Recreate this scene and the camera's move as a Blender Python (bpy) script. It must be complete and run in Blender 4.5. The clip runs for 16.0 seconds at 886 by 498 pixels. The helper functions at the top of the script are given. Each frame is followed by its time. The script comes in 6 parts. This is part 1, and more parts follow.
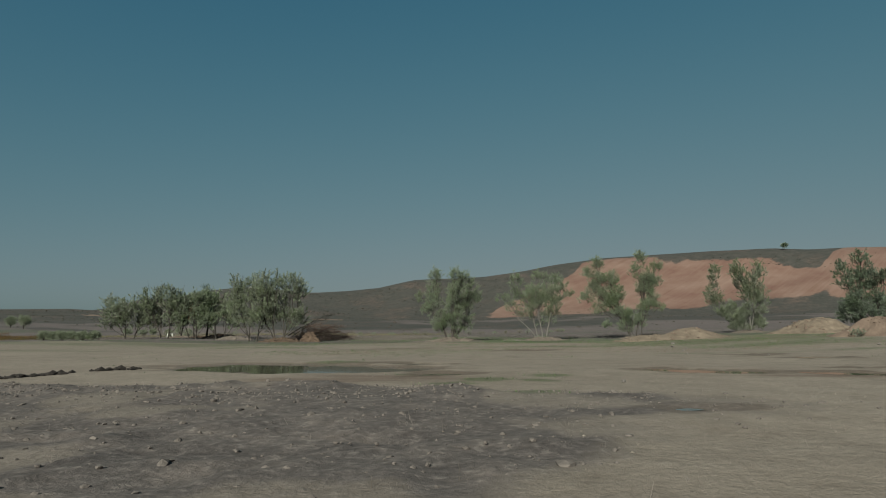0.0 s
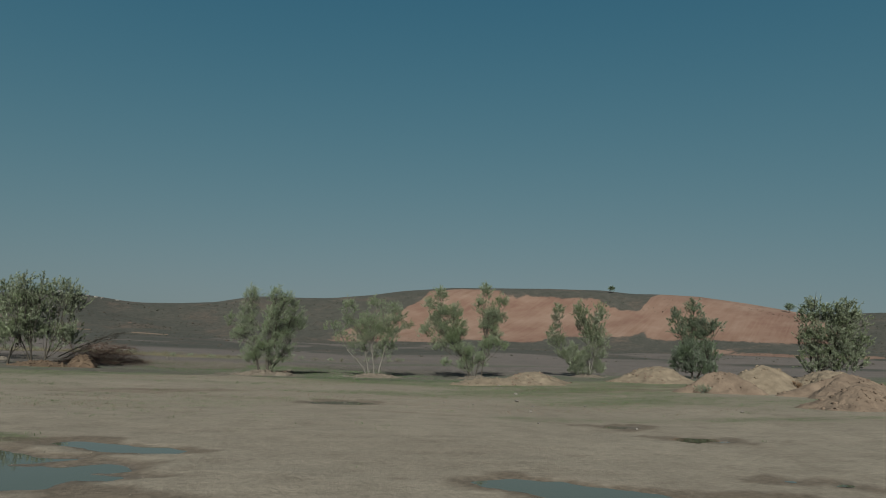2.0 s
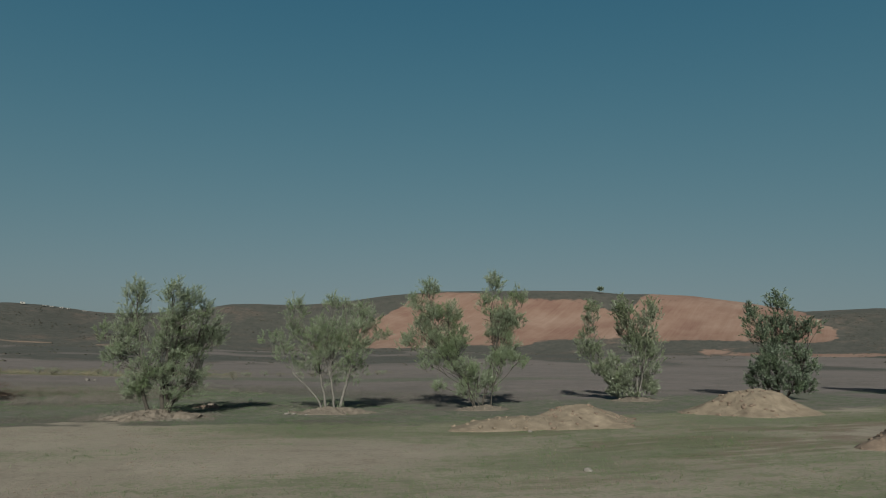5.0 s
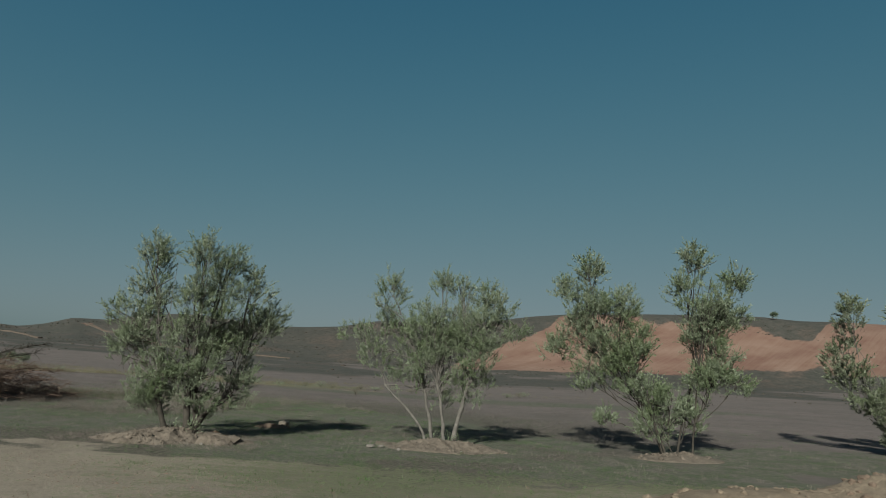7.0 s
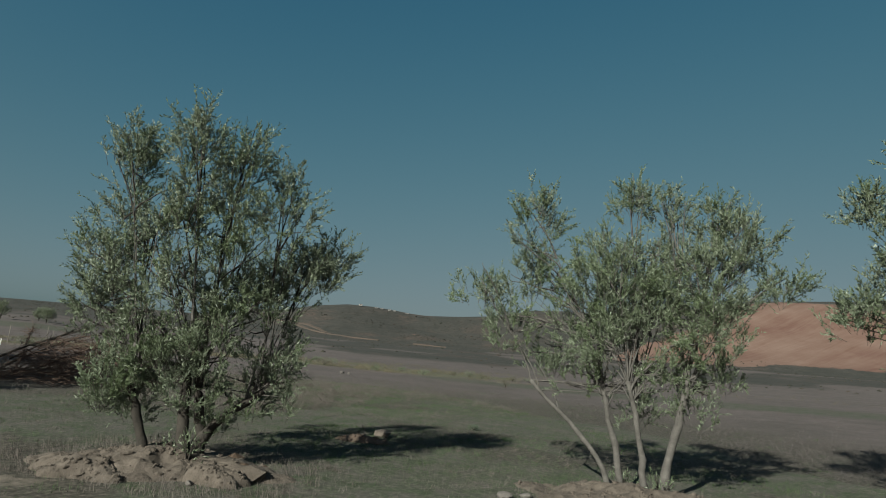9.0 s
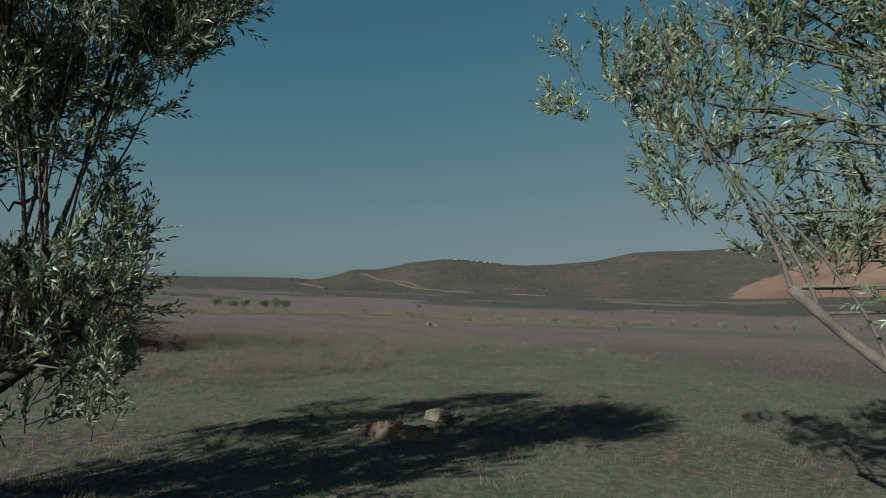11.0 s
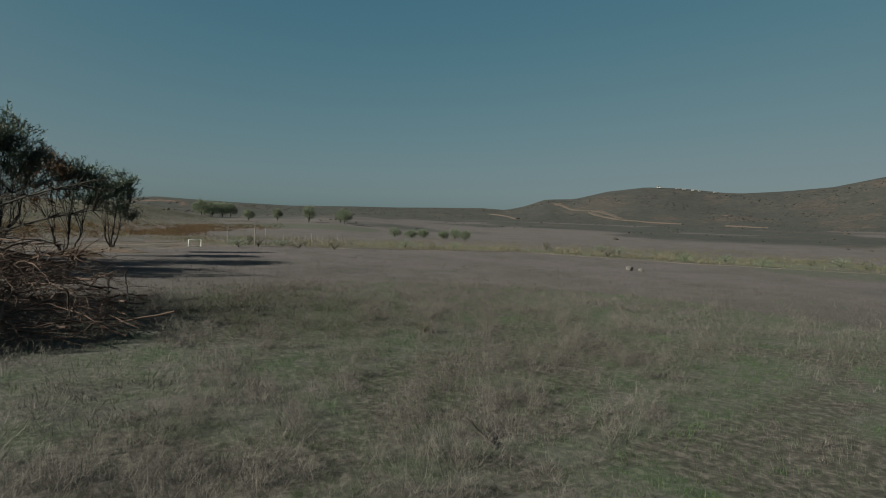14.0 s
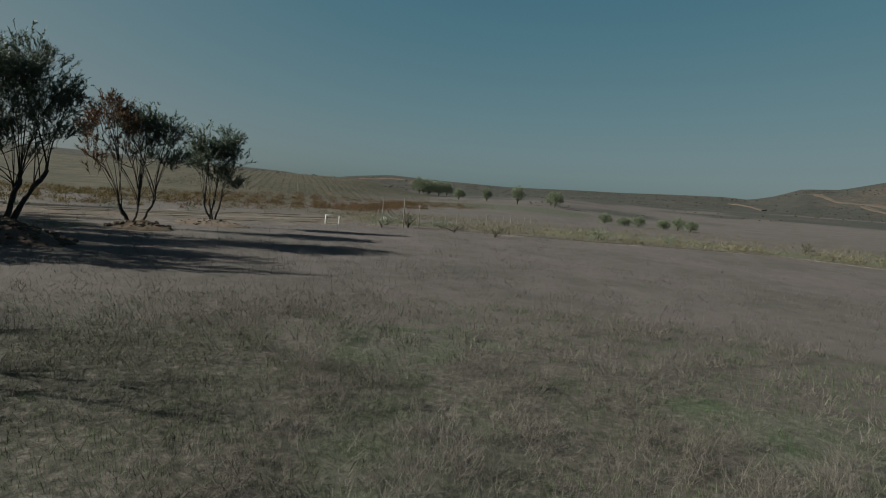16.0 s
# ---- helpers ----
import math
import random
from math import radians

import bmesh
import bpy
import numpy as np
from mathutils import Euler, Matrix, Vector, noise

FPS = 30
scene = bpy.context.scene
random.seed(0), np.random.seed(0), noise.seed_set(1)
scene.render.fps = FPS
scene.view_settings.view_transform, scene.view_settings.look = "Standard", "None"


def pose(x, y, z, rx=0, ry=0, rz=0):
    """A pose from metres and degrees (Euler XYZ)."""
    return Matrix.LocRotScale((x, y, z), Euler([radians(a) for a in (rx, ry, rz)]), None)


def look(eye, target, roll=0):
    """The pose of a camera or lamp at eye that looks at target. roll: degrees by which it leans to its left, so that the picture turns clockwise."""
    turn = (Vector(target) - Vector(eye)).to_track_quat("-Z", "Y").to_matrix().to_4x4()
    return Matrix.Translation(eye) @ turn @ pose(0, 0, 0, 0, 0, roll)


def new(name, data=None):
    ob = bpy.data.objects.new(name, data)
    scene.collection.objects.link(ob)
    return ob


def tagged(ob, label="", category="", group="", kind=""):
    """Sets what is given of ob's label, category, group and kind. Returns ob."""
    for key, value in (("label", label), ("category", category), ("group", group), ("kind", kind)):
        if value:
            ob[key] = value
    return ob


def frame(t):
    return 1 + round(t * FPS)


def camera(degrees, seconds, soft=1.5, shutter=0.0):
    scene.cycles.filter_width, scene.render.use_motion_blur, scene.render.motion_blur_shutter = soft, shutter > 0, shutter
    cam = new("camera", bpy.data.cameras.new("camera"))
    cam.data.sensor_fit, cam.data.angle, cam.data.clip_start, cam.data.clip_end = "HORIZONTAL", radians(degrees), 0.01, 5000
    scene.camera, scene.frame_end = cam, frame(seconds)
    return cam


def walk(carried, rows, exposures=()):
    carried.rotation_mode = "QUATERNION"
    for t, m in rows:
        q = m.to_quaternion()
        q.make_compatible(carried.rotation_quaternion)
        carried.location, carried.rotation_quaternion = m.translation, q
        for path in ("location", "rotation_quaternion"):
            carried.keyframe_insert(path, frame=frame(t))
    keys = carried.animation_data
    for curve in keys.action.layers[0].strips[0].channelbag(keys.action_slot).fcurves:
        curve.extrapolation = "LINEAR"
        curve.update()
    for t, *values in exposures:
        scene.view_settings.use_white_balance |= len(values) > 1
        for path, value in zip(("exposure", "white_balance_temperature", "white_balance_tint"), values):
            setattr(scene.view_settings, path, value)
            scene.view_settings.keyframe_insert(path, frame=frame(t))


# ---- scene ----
cam = camera(72.0, 16.0, 1.0)

PATH = [
    (0, (1.112, -11.042, 0.982), (1.025, -9.061, 1.244), -0.5),
    (0.5, (1.564, -9.137, 1.061), (1.558, -7.16, 1.363), -0.1),
    (1, (1.979, -7.521, 1.163), (2.071, -5.551, 1.496), 0.7),
    (1.5, (2.473, -5.761, 1.385), (2.716, -3.806, 1.73), 1.5),
    (2, (2.676, -4.842, 1.774), (3.067, -2.911, 2.119), 2.3),
    (2.5, (3.202, -2.965, 2.264), (3.686, -1.054, 2.604), 3.0),
    (3, (3.718, -0.932, 2.64), (4.226, 0.976, 2.962), 3.7),
    (3.2, (3.86, -0.13, 2.74), (4.372, 1.778, 3.056), 3.9),
    (5.3, (5.68, 11.25, 2.67), (6.11, 13.168, 3.033), 0.6),
    (5.5, (5.91, 12.217, 2.787), (6.323, 14.14, 3.149), 0.7),
    (6, (6.219, 15.394, 2.932), (6.553, 17.328, 3.314), 1.9),
    (6.5, (6.677, 18.15, 2.676), (6.859, 20.102, 3.074), 3.1),
    (7, (7.166, 20.795, 2.287), (7.137, 22.752, 2.7), 3.9),
    (7.5, (7.279, 23.414, 2.017), (7.08, 25.356, 2.453), 4.5),
    (8, (7.097, 26.073, 2.22), (6.76, 28.0, 2.633), 5.2),
    (8.5, (6.846, 28.094, 2.302), (6.41, 30.01, 2.675), 5.3),
    (9, (6.511, 30.186, 2.236), (5.99, 32.086, 2.582), 4.9),
    (9.5, (6.11, 31.965, 2.204), (5.512, 33.847, 2.52), 5.0),
    (10, (5.822, 33.297, 2.221), (5.166, 35.167, 2.491), 4.0),
    (10.2, (5.625, 34.17, 2.157), (4.933, 36.031, 2.405), 3.1),
    (12.3, (2.851, 42.271, 1.382), (1.876, 44.014, 1.471), 2.4),
    (12.5, (2.546, 42.918, 1.408), (1.534, 44.641, 1.483), 2.3),
    (13, (1.583, 44.728, 1.627), (0.461, 46.383, 1.66), 2.1),
    (13.5, (0.402, 46.711, 1.884), (-0.824, 48.292, 1.864), 1.9),
    (14, (-0.7, 48.597, 2.027), (-2.033, 50.087, 1.958), 2.0),
    (14.5, (-1.85, 50.516, 1.977), (-3.293, 51.896, 1.879), 2.3),
    (15, (-3.212, 52.648, 1.982), (-4.761, 53.908, 1.86), 3.2),
    (15.5, (-4.918, 54.926, 2.001), (-6.585, 56.022, 1.853), 3.9),
    (16, (-6.528, 56.977, 2.046), (-8.293, 57.903, 1.884), 4.4),
]
walk(cam, [(t, look(e, g, r)) for t, e, g, r in PATH], exposures=[(0, 1.05, 6550, -4), (3, 1.05, 6500, -4), (8, 1.06, 6500, -4), (10, 1.06, 6350, -4), (12.5, 1.08, 6550, -4), (16, 1.07, 6550, -4)])


# ---------- light ----------
SUN = Vector((-3.0, -10.6, 5.87)).normalized()
world = bpy.data.worlds.new("world")
scene.world = world
world.use_nodes = True
wn = world.node_tree.nodes
sky = wn.new("ShaderNodeTexSky")
sky.sky_type = "NISHITA"
sky.sun_disc = False
sky.sun_elevation = math.asin(SUN.z)
sky.sun_rotation = math.atan2(SUN.x, SUN.y)
sky.air_density, sky.dust_density, sky.ozone_density = 0.6, 2.0, 5.0
# the sky's own colour, its glare near the horizon flattened by the valley's haze: gain * (n / (n + half)) ** power
wl = world.node_tree.links
split, join = wn.new("ShaderNodeSeparateColor"), wn.new("ShaderNodeCombineColor")
wl.new(sky.outputs[0], split.inputs[0])
for channel, (gain, half, power) in enumerate(((0.215, 0.8, 2.5), (0.166, 0.8, 1.8), (0.176, 2.0, 1.0))):
    last = split.outputs[channel]
    more = wn.new("ShaderNodeMath")
    more.operation = "ADD"
    wl.new(last, more.inputs[0])
    more.inputs[1].default_value = half
    for op, a, b in (("DIVIDE", last, more.outputs[0]), ("POWER", None, power), ("MULTIPLY", None, gain)):
        m = wn.new("ShaderNodeMath")
        m.operation = op
        wl.new(a or last, m.inputs[0])
        if isinstance(b, float):
            m.inputs[1].default_value = b
        else:
            wl.new(b, m.inputs[1])
        last = m.outputs[0]
    wl.new(last, join.inputs[channel])
wl.new(join.outputs[0], wn["Background"].inputs["Color"])
wn["Background"].inputs["Strength"].default_value = 1.0
lamp = bpy.data.lights.new("sun", "SUN")
lamp.energy, lamp.angle, lamp.color = 5.0, radians(0.6), (1.0, 0.945, 0.87)
new("sun", lamp).matrix_world = look(SUN * 50, (0, 0, 0))

# ---------- helpers ----------
RS = np.random.RandomState
TABLE = RS(5).rand(256, 256)


def vnoise(x, y, size, seed=0):
    """Smooth value noise, 0 to 1, with features of about that size in metres."""
    u, v = np.asarray(x, float) / size + seed * 17.3, np.asarray(y, float) / size + seed * 31.7
    i, j = np.floor(u).astype(int), np.floor(v).astype(int)
    a, b = u - i, v - j
    a, b = a * a * (3 - 2 * a), b * b * (3 - 2 * b)
    g = lambda p, q: TABLE[p % 256, q % 256]
    return (g(i, j) * (1 - a) + g(i + 1, j) * a) * (1 - b) + (g(i, j + 1) * (1 - a) + g(i + 1, j + 1) * a) * b


def fbm(x, y, size, seed=0, octaves=4):
    total, amp, norm = 0, 1.0, 0.0
    for k in range(octaves):
        total = total + amp * vnoise(x, y, size / 2 ** k, seed + k)
        norm += amp
        amp *= 0.5
    return total / norm


def ramp(v, a, b):
    t = np.clip((np.asarray(v, float) - a) / (b - a), 0, 1)
    return t * t * (3 - 2 * t)


def mesh_of(name, verts, faces, mat=None, smooth=False):
    """A mesh from arrays: verts (n, 3), faces (m, 3 or 4)."""
    verts, faces = np.asarray(verts, np.float32), np.asarray(faces, np.int32)
    me = bpy.data.meshes.new(name)
    m, k = faces.shape
    me.vertices.add(len(verts))
    me.vertices.foreach_set("co", verts.ravel())
    me.loops.add(m * k)
    me.loops.foreach_set("vertex_index", faces.ravel())
    me.polygons.add(m)
    me.polygons.foreach_set("loop_start", np.arange(m, dtype=np.int32) * k)
    me.polygons.foreach_set("use_smooth", np.full(m, smooth))
    me.update(calc_edges=True)
    if mat:
        me.materials.append(mat)
    return me


def thing(name, x, y, z, label, category, group="", yaw=0.0):
    ob = new(name)
    ob.empty_display_size = 0.2
    ob.matrix_world = pose(x, y, z, 0, 0, yaw)
    return tagged(ob, label, category, group)


def part(name, me, parent, label=""):
    ob = new(name, me)
    ob.parent = parent
    return tagged(ob, label)


class Soup:
    """Gathers tubes and lumps into one triangle mesh."""

    def __init__(self):
        self.v, self.f, self.n = [], [], 0

    def add(self, v, f):
        self.v.append(np.asarray(v, float))
        self.f.append(np.asarray(f, int) + self.n)
        self.n += len(v)

    def tube(self, pts, radii, sides=6):
        pts = np.asarray(pts, float)
        n = len(pts)
        tang = np.gradient(pts, axis=0)
        tang /= np.linalg.norm(tang, axis=1)[:, None] + 1e-9
        ref = np.array([0.3, 0.9, 0.1]) if abs(tang[0][2]) > 0.7 else np.array([0.1, 0.2, 1.0])
        a = np.cross(tang, ref)
        a /= np.linalg.norm(a, axis=1)[:, None] + 1e-9
        b = np.cross(tang, a)
        ang = np.arange(sides) * 2 * np.pi / sides
        ring = a[:, None, :] * np.cos(ang)[None, :, None] + b[:, None, :] * np.sin(ang)[None, :, None]
        v = (pts[:, None, :] + ring * np.asarray(radii, float)[:, None, None]).reshape(-1, 3)
        f = []
        for i in range(n - 1):
            for j in range(sides):
                p, q = i * sides + j, i * sides + (j + 1) % sides
                f += [(p, q, q + sides), (p, q + sides, p + sides)]
        top = (n - 1) * sides
        f += [(top, top + j, top + j + 1) for j in range(1, sides - 1)]
        self.add(v, f)

    def mesh(self, name, mat, smooth=True):
        return mesh_of(name, np.concatenate(self.v), np.concatenate(self.f), mat, smooth)


def icosphere(level):
    bm = bmesh.new()
    bmesh.ops.create_icosphere(bm, subdivisions=level, radius=1)
    v = np.array([p.co[:] for p in bm.verts])
    f = np.array([[p.index for p in q.verts] for q in bm.faces])
    bm.free()
    return v, f


ICO1, ICO2 = icosphere(1), icosphere(2)
OCTA = (np.array([(1, 0, 0), (-1, 0, 0), (0, 1, 0), (0, -1, 0), (0, 0, 1), (0, 0, -1)], float),
        np.array([(0, 2, 4), (2, 1, 4), (1, 3, 4), (3, 0, 4), (2, 0, 5), (1, 2, 5), (3, 1, 5), (0, 3, 5)]))


def lump(rng, size, rough=0.35, ico=None, flat=0.7):
    """A broken, faceted lump of soil or stone."""
    v, f = ico or ICO1
    v = v.copy()
    for _ in range(5):
        d = rng.normal(size=3)
        d /= np.linalg.norm(d)
        h = v @ d
        v -= np.outer(np.clip(h - rng.uniform(0.45, 0.8), 0, None), d) * 0.9
    v *= (1 + rough * (rng.rand(len(v), 1) - 0.5))
    return v * np.array([size * rng.uniform(0.7, 1.3), size * rng.uniform(0.7, 1.3), size * flat]), f


# ---------- the lie of the land ----------
CX, CY = 2.0, 30.0
RIDGE_B = [-180, -120, -95, -77.7, -74.3, -70.9, -68.5, -65, -61.5, -54.3, -48.7, -44.8, -41.3, -37, -35, -33.3, -31.5, -29, -26.2, -23, -20.5, -18.5, -17, -15.7, -12.5, -9.4, -6, -3.5, -0.6, 1.8, 5.5, 8.8, 13.5, 18, 22.9, 28.2, 31, 34, 37, 41.2, 45.7, 51, 54.4, 70, 110, 180]
RIDGE_H = [12, 16, 16, 13.6, 12.8, 10, 13.3, 16.2, 15, 13.8, 15, 15.4, 16.3, 17, 16.2, 19.3, 24.5, 25.3, 31, 34.4, 34, 32.5, 31.2, 30.8, 32.3, 34.8, 41, 42.2, 42.7, 43.8, 46.8, 51, 55, 55.8, 56.3, 55.6, 53, 52.5, 50.8, 45.3, 37.8, 38.8, 34.6, 24, 15, 12]
# puddles: centre, half length, half width, turn in degrees, depth
PONDS = [(-4.1, 5.5, 3.7, 1.8, -16, 0.11), (-0.6, 7.1, 1.15, 0.45, -20, 0.06), (0.1, 3.7, 0.24, 0.07, -12, 0.04), (0.35, 2.75, 0.64, 0.32, 40, 0.05), (6.4, 3.55, 1.35, 0.6, -33, 0.055), (9.2, 2.35, 1.15, 0.42, -30, 0.05),
         (10.7, 4.0, 0.55, 0.13, -27, 0.04), (12.2, 8.75, 1.0, 0.36, -12, 0.06), (3.75, 18.0, 1.25, 0.75, 3, 0.08), (11.1, 11.5, 0.5, 0.42, -5, 0.07), (3.8, -3.2, 0.2, 0.08, 15, 0.04)]


def pond_reach(x, y):
    """For each point the distance from the nearest puddle, 1 at its rim, and the depth below the rim."""
    q_all, d = np.full(np.shape(x), 9.0), np.zeros_like(np.asarray(x, float))
    ragged = 1.15 * (fbm(x * 0.75, y * 1.8, 0.9, 40, 4) - 0.5)
    for px, py, a, b, turn, deep in PONDS:
        c, s = math.cos(radians(turn)), math.sin(radians(turn))
        dx, dy = x - px, y - py
        q = np.hypot((dx * c + dy * s) / a, (dy * c - dx * s) / b) + ragged
        d = np.maximum(d, deep * ramp(q, 1.25, 0.6))
        halo = np.hypot((dx * c + dy * s) / (a + 0.65), (dy * c - dx * s) / (b + 0.35)) + 1.6 * ragged
        q_all = np.minimum(q_all, np.minimum(q, halo + 0.3))
    return q_all, d


def pond_field(x, y):
    return pond_reach(np.asarray(x, float), np.asarray(y, float))[1]


def field_rise(b):
    """How far the valley floor rises to the foot of the hills, by bearing."""
    return 3.2 + 2.8 * ramp(b, -60, -48)


def land(x, y):
    """Height of the ground."""
    x, y = np.asarray(x, float), np.asarray(y, float)
    r = np.hypot(x - CX, y - CY)
    b = np.degrees(np.arctan2(x - CX, y - CY))
    z = 0.026 * np.clip(x - 7, 0, 55) * ramp(x, 7, 22) + 0.3 * ramp(x, -16, -30)
    base = field_rise(b)
    z = z + base * ramp(r, 110 - 30 * ramp(b, -38, -48), 330 - 45 * ramp(b, -38, -48))
    top = np.interp(b, RIDGE_B, RIDGE_H)
    foot = 300 + 40 * (fbm(b * 3, b * 0, 30, 60) - 0.5)
    k = np.clip((r - foot) / (450 - foot), 0, 1)
    rise = k * k * (1.6 - 0.6 * k) * (1.35 - 0.35 * k) * 1.0
    z = z + (top - base) * rise * (1 - 0.5 * ramp(r, 470, 1300))
    spur = (fbm(x, y, 60, 70) - 0.5) * 12 * rise * (1 - ramp(r, 380, 440)) * 2
    z = z + spur * ramp(top, 8, 25)
    # slope with the vineyard
    vine = ramp(b, -57.5, -66) * ramp(b, -150, -120)
    z = z + vine * 3.9 * ramp(r, 75, 230) * (1 - ramp(r, 250, 330))
    # small relief
    near = 1 - ramp(r, 60, 140)
    reach, deep = pond_reach(x, y)
    near = near * (0.2 + 0.8 * ramp(reach, 1.0, 1.7))
    z = z + near * (0.10 * (fbm(x, y, 6, 3) - 0.5) + 0.05 * (fbm(x, y, 1.2, 9, 3) - 0.5))
    muddy = mud_zone(x, y)
    z = z + muddy * (0.09 * (fbm(x, y, 1.1, 21) - 0.45) + 0.08 * (vnoise(x, y, 0.36, 25) - 0.5) + 0.035 * (vnoise(x, y, 0.13, 26) - 0.5))
    # heaped rim of the wet ground
    z = z + 0.13 * np.exp(-((y - mud_edge(x, y) + 0.45) / 0.42) ** 2) * ramp(x, 2.2, 0.2) * (0.25 + 0.75 * vnoise(x, y, 0.30, 33)) * ramp(vnoise(x, y, 1.6, 34), 0.15, 0.55)
    z = z - deep
    return z


def mud_edge(x, y):
    """The upper edge of the churned mud."""
    return np.interp(x, [-40, -7, -3.5, -1, 1, 2.5, 5.5, 7], [1.5, 0.3, 0.6, 0.0, -0.7, -1.5, -2.2, -3.2]) + 1.3 * (fbm(x, y, 1.8, 12) - 0.5)


def mud_zone(x, y):
    edge = mud_edge(x, y)
    low = np.interp(x, [-40, -2, 0.7, 1.7, 3, 4, 5.5, 7], [-60, -13, -8.5, -6.8, -5.2, -4.5, -3, -2.5]) + 2.4 * (fbm(x, y, 2.2, 14) - 0.5)
    patch = 0.45 + 0.55 * ramp(fbm(x, y, 1.5, 16), 0.36, 0.56)
    return ramp(y, edge + 0.4, edge - 0.4) * ramp(y, low - 1.5, low + 1.5) * ramp(np.asarray(x, float), 7.5, 5.5) * patch


def lush_zone(x, y):
    """Where the turf is green and thick: in patches, and in the shade between the first trees."""
    return np.maximum(ramp(fbm(x, y, 2.4, 97, 3), 0.42, 0.62), 0.9 * np.exp(-((x - 1.8) / 3.2) ** 2 - ((y - 43.6) / 2.6) ** 2))


def grass_cover(x, y):
    """1 under the tufts of dead grass, 0 in the gaps between them, which run in rows."""
    u, v = y * 0.69 - x * 0.72, x * 0.69 + y * 0.72
    gaps = ramp(0.7 * vnoise(u * 0.45, v, 0.5, 94) + 0.3 * vnoise(x, y, 1.7, 96), 0.29, 0.38)
    return np.minimum(gaps, 1 - hollow(x, y))


PITS = [(r.uniform(-20, 6), r.uniform(46, 72), r.uniform(0.26, 0.42), r.uniform(0.45, 0.9), r.normal(2.2, 0.35)) for r in [RS(47)] for k in range(120)]


def hollow(x, y):
    """Small trodden hollows in the tall grass, longer than wide."""
    x, y = np.asarray(x, float), np.asarray(y, float)
    deep = np.zeros(np.shape(x))
    for px, py, wide, far, turn in PITS:
        near_ = (np.abs(x - px) < 1.1) & (np.abs(y - py) < 1.1)
        if near_.any():
            a, b = x[near_] - px, y[near_] - py
            c, s = math.cos(turn), math.sin(turn)
            q = np.hypot((a * c + b * s) / far, (b * c - a * s) / wide)
            deep[near_] = np.maximum(deep[near_], ramp(q + 0.4 * (vnoise(x[near_], y[near_], 0.2, 42) - 0.5), 1.15, 0.9))
    return deep


def brown_zone(x, y):
    """Where browner, denser weeds take the place of the pale grass."""
    return np.exp(-((x + 13.2) / 3.4) ** 4 - ((y - 56.4 + 0.25 * (x + 13)) / 2.6) ** 4)


def straw_mat(x, y):
    """Mats of strewn straw over the short turf."""
    return ramp(0.7 * fbm(x * 0.6, y, 1.3, 43, 3) + 0.3 * vnoise(x, y, 5.0, 44), 0.46, 0.58)


def field_edge(x):
    """Where the tall dry grass begins."""
    x = np.asarray(x, float)
    return 46.5 + 3.5 * np.exp(-((x + 1.0) / 3.5) ** 2) + 10.5 * ramp(x, -4.2, -1.8) * ramp(x, 14, 6) + 0.06 * np.clip(x - 6, 0, 60) - 2.5 * ramp(x, -8, -16)


def tall_zone(x, y):
    e = field_edge(x) + 3.0 * (fbm(x, y, 4.0, 51) - 0.5)
    return ramp(y, e - 2.0, e + 2.0)


def bank_off(x, y):
    """Distance behind the near edge of the weedy bank across the field."""
    return y - np.interp(x, [-60, -42, -37, -32, -28, -22, -16, -6, 0, 40], [66, 69, 73, 82, 90, 93, 95.5, 97.5, 101, 110])


def dirt_zone(x, y):
    e = 36.0 + 5.5 * (fbm(x * 0.6, y * 1.4, 3.0, 55) - 0.5) + 1.4 * ramp(np.asarray(x, float), -6, -14)
    return ramp(y, e + 1.2, e - 1.2)

# ---------- materials ----------
def material(name):
    m = bpy.data.materials.new(name)
    m.use_nodes = True
    return m, m.node_tree.nodes, m.node_tree.links, m.node_tree.nodes["Principled BSDF"]


def noise_node(nd, ln, coord, scale, detail=5.0, rough=0.6):
    n = nd.new("ShaderNodeTexNoise")
    n.inputs["Scale"].default_value, n.inputs["Detail"].default_value, n.inputs["Roughness"].default_value = scale, detail, rough
    ln.new(coord, n.inputs["Vector"])
    return n.outputs["Fac"]


def steps(nd, ln, fac, stops):
    r = nd.new("ShaderNodeValToRGB")
    ln.new(fac, r.inputs["Fac"])
    while len(r.color_ramp.elements) < len(stops):
        r.color_ramp.elements.new(0.5)
    for e, (p, c) in zip(r.color_ramp.elements, stops):
        e.position, e.color = p, (*c, 1)
    return r.outputs["Color"]


def blend(nd, ln, fac, a, b, mode="MIX"):
    m = nd.new("ShaderNodeMix")
    m.data_type, m.blend_type = "RGBA", mode
    for v, s in ((fac, m.inputs[0]), (a, m.inputs[6]), (b, m.inputs[7])):
        if isinstance(v, (int, float)):
            s.default_value = v
        elif isinstance(v, tuple):
            s.default_value = (*v, 1)
        else:
            ln.new(v, s)
    return m.outputs[2]


def calc(nd, ln, op, a, b=0.0, clamp=False):
    m = nd.new("ShaderNodeMath")
    m.operation, m.use_clamp = op, clamp
    for v, s in ((a, m.inputs[0]), (b, m.inputs[1])):
        if isinstance(v, (int, float)):
            s.default_value = v
        else:
            ln.new(v, s)
    return m.outputs[0]


def bumped(nd, ln, bsdf, height, strength, distance):
    b = nd.new("ShaderNodeBump")
    b.inputs["Strength"].default_value, b.inputs["Distance"].default_value = strength, distance
    ln.new(height, b.inputs["Height"])
    ln.new(b.outputs[0], bsdf.inputs["Normal"])


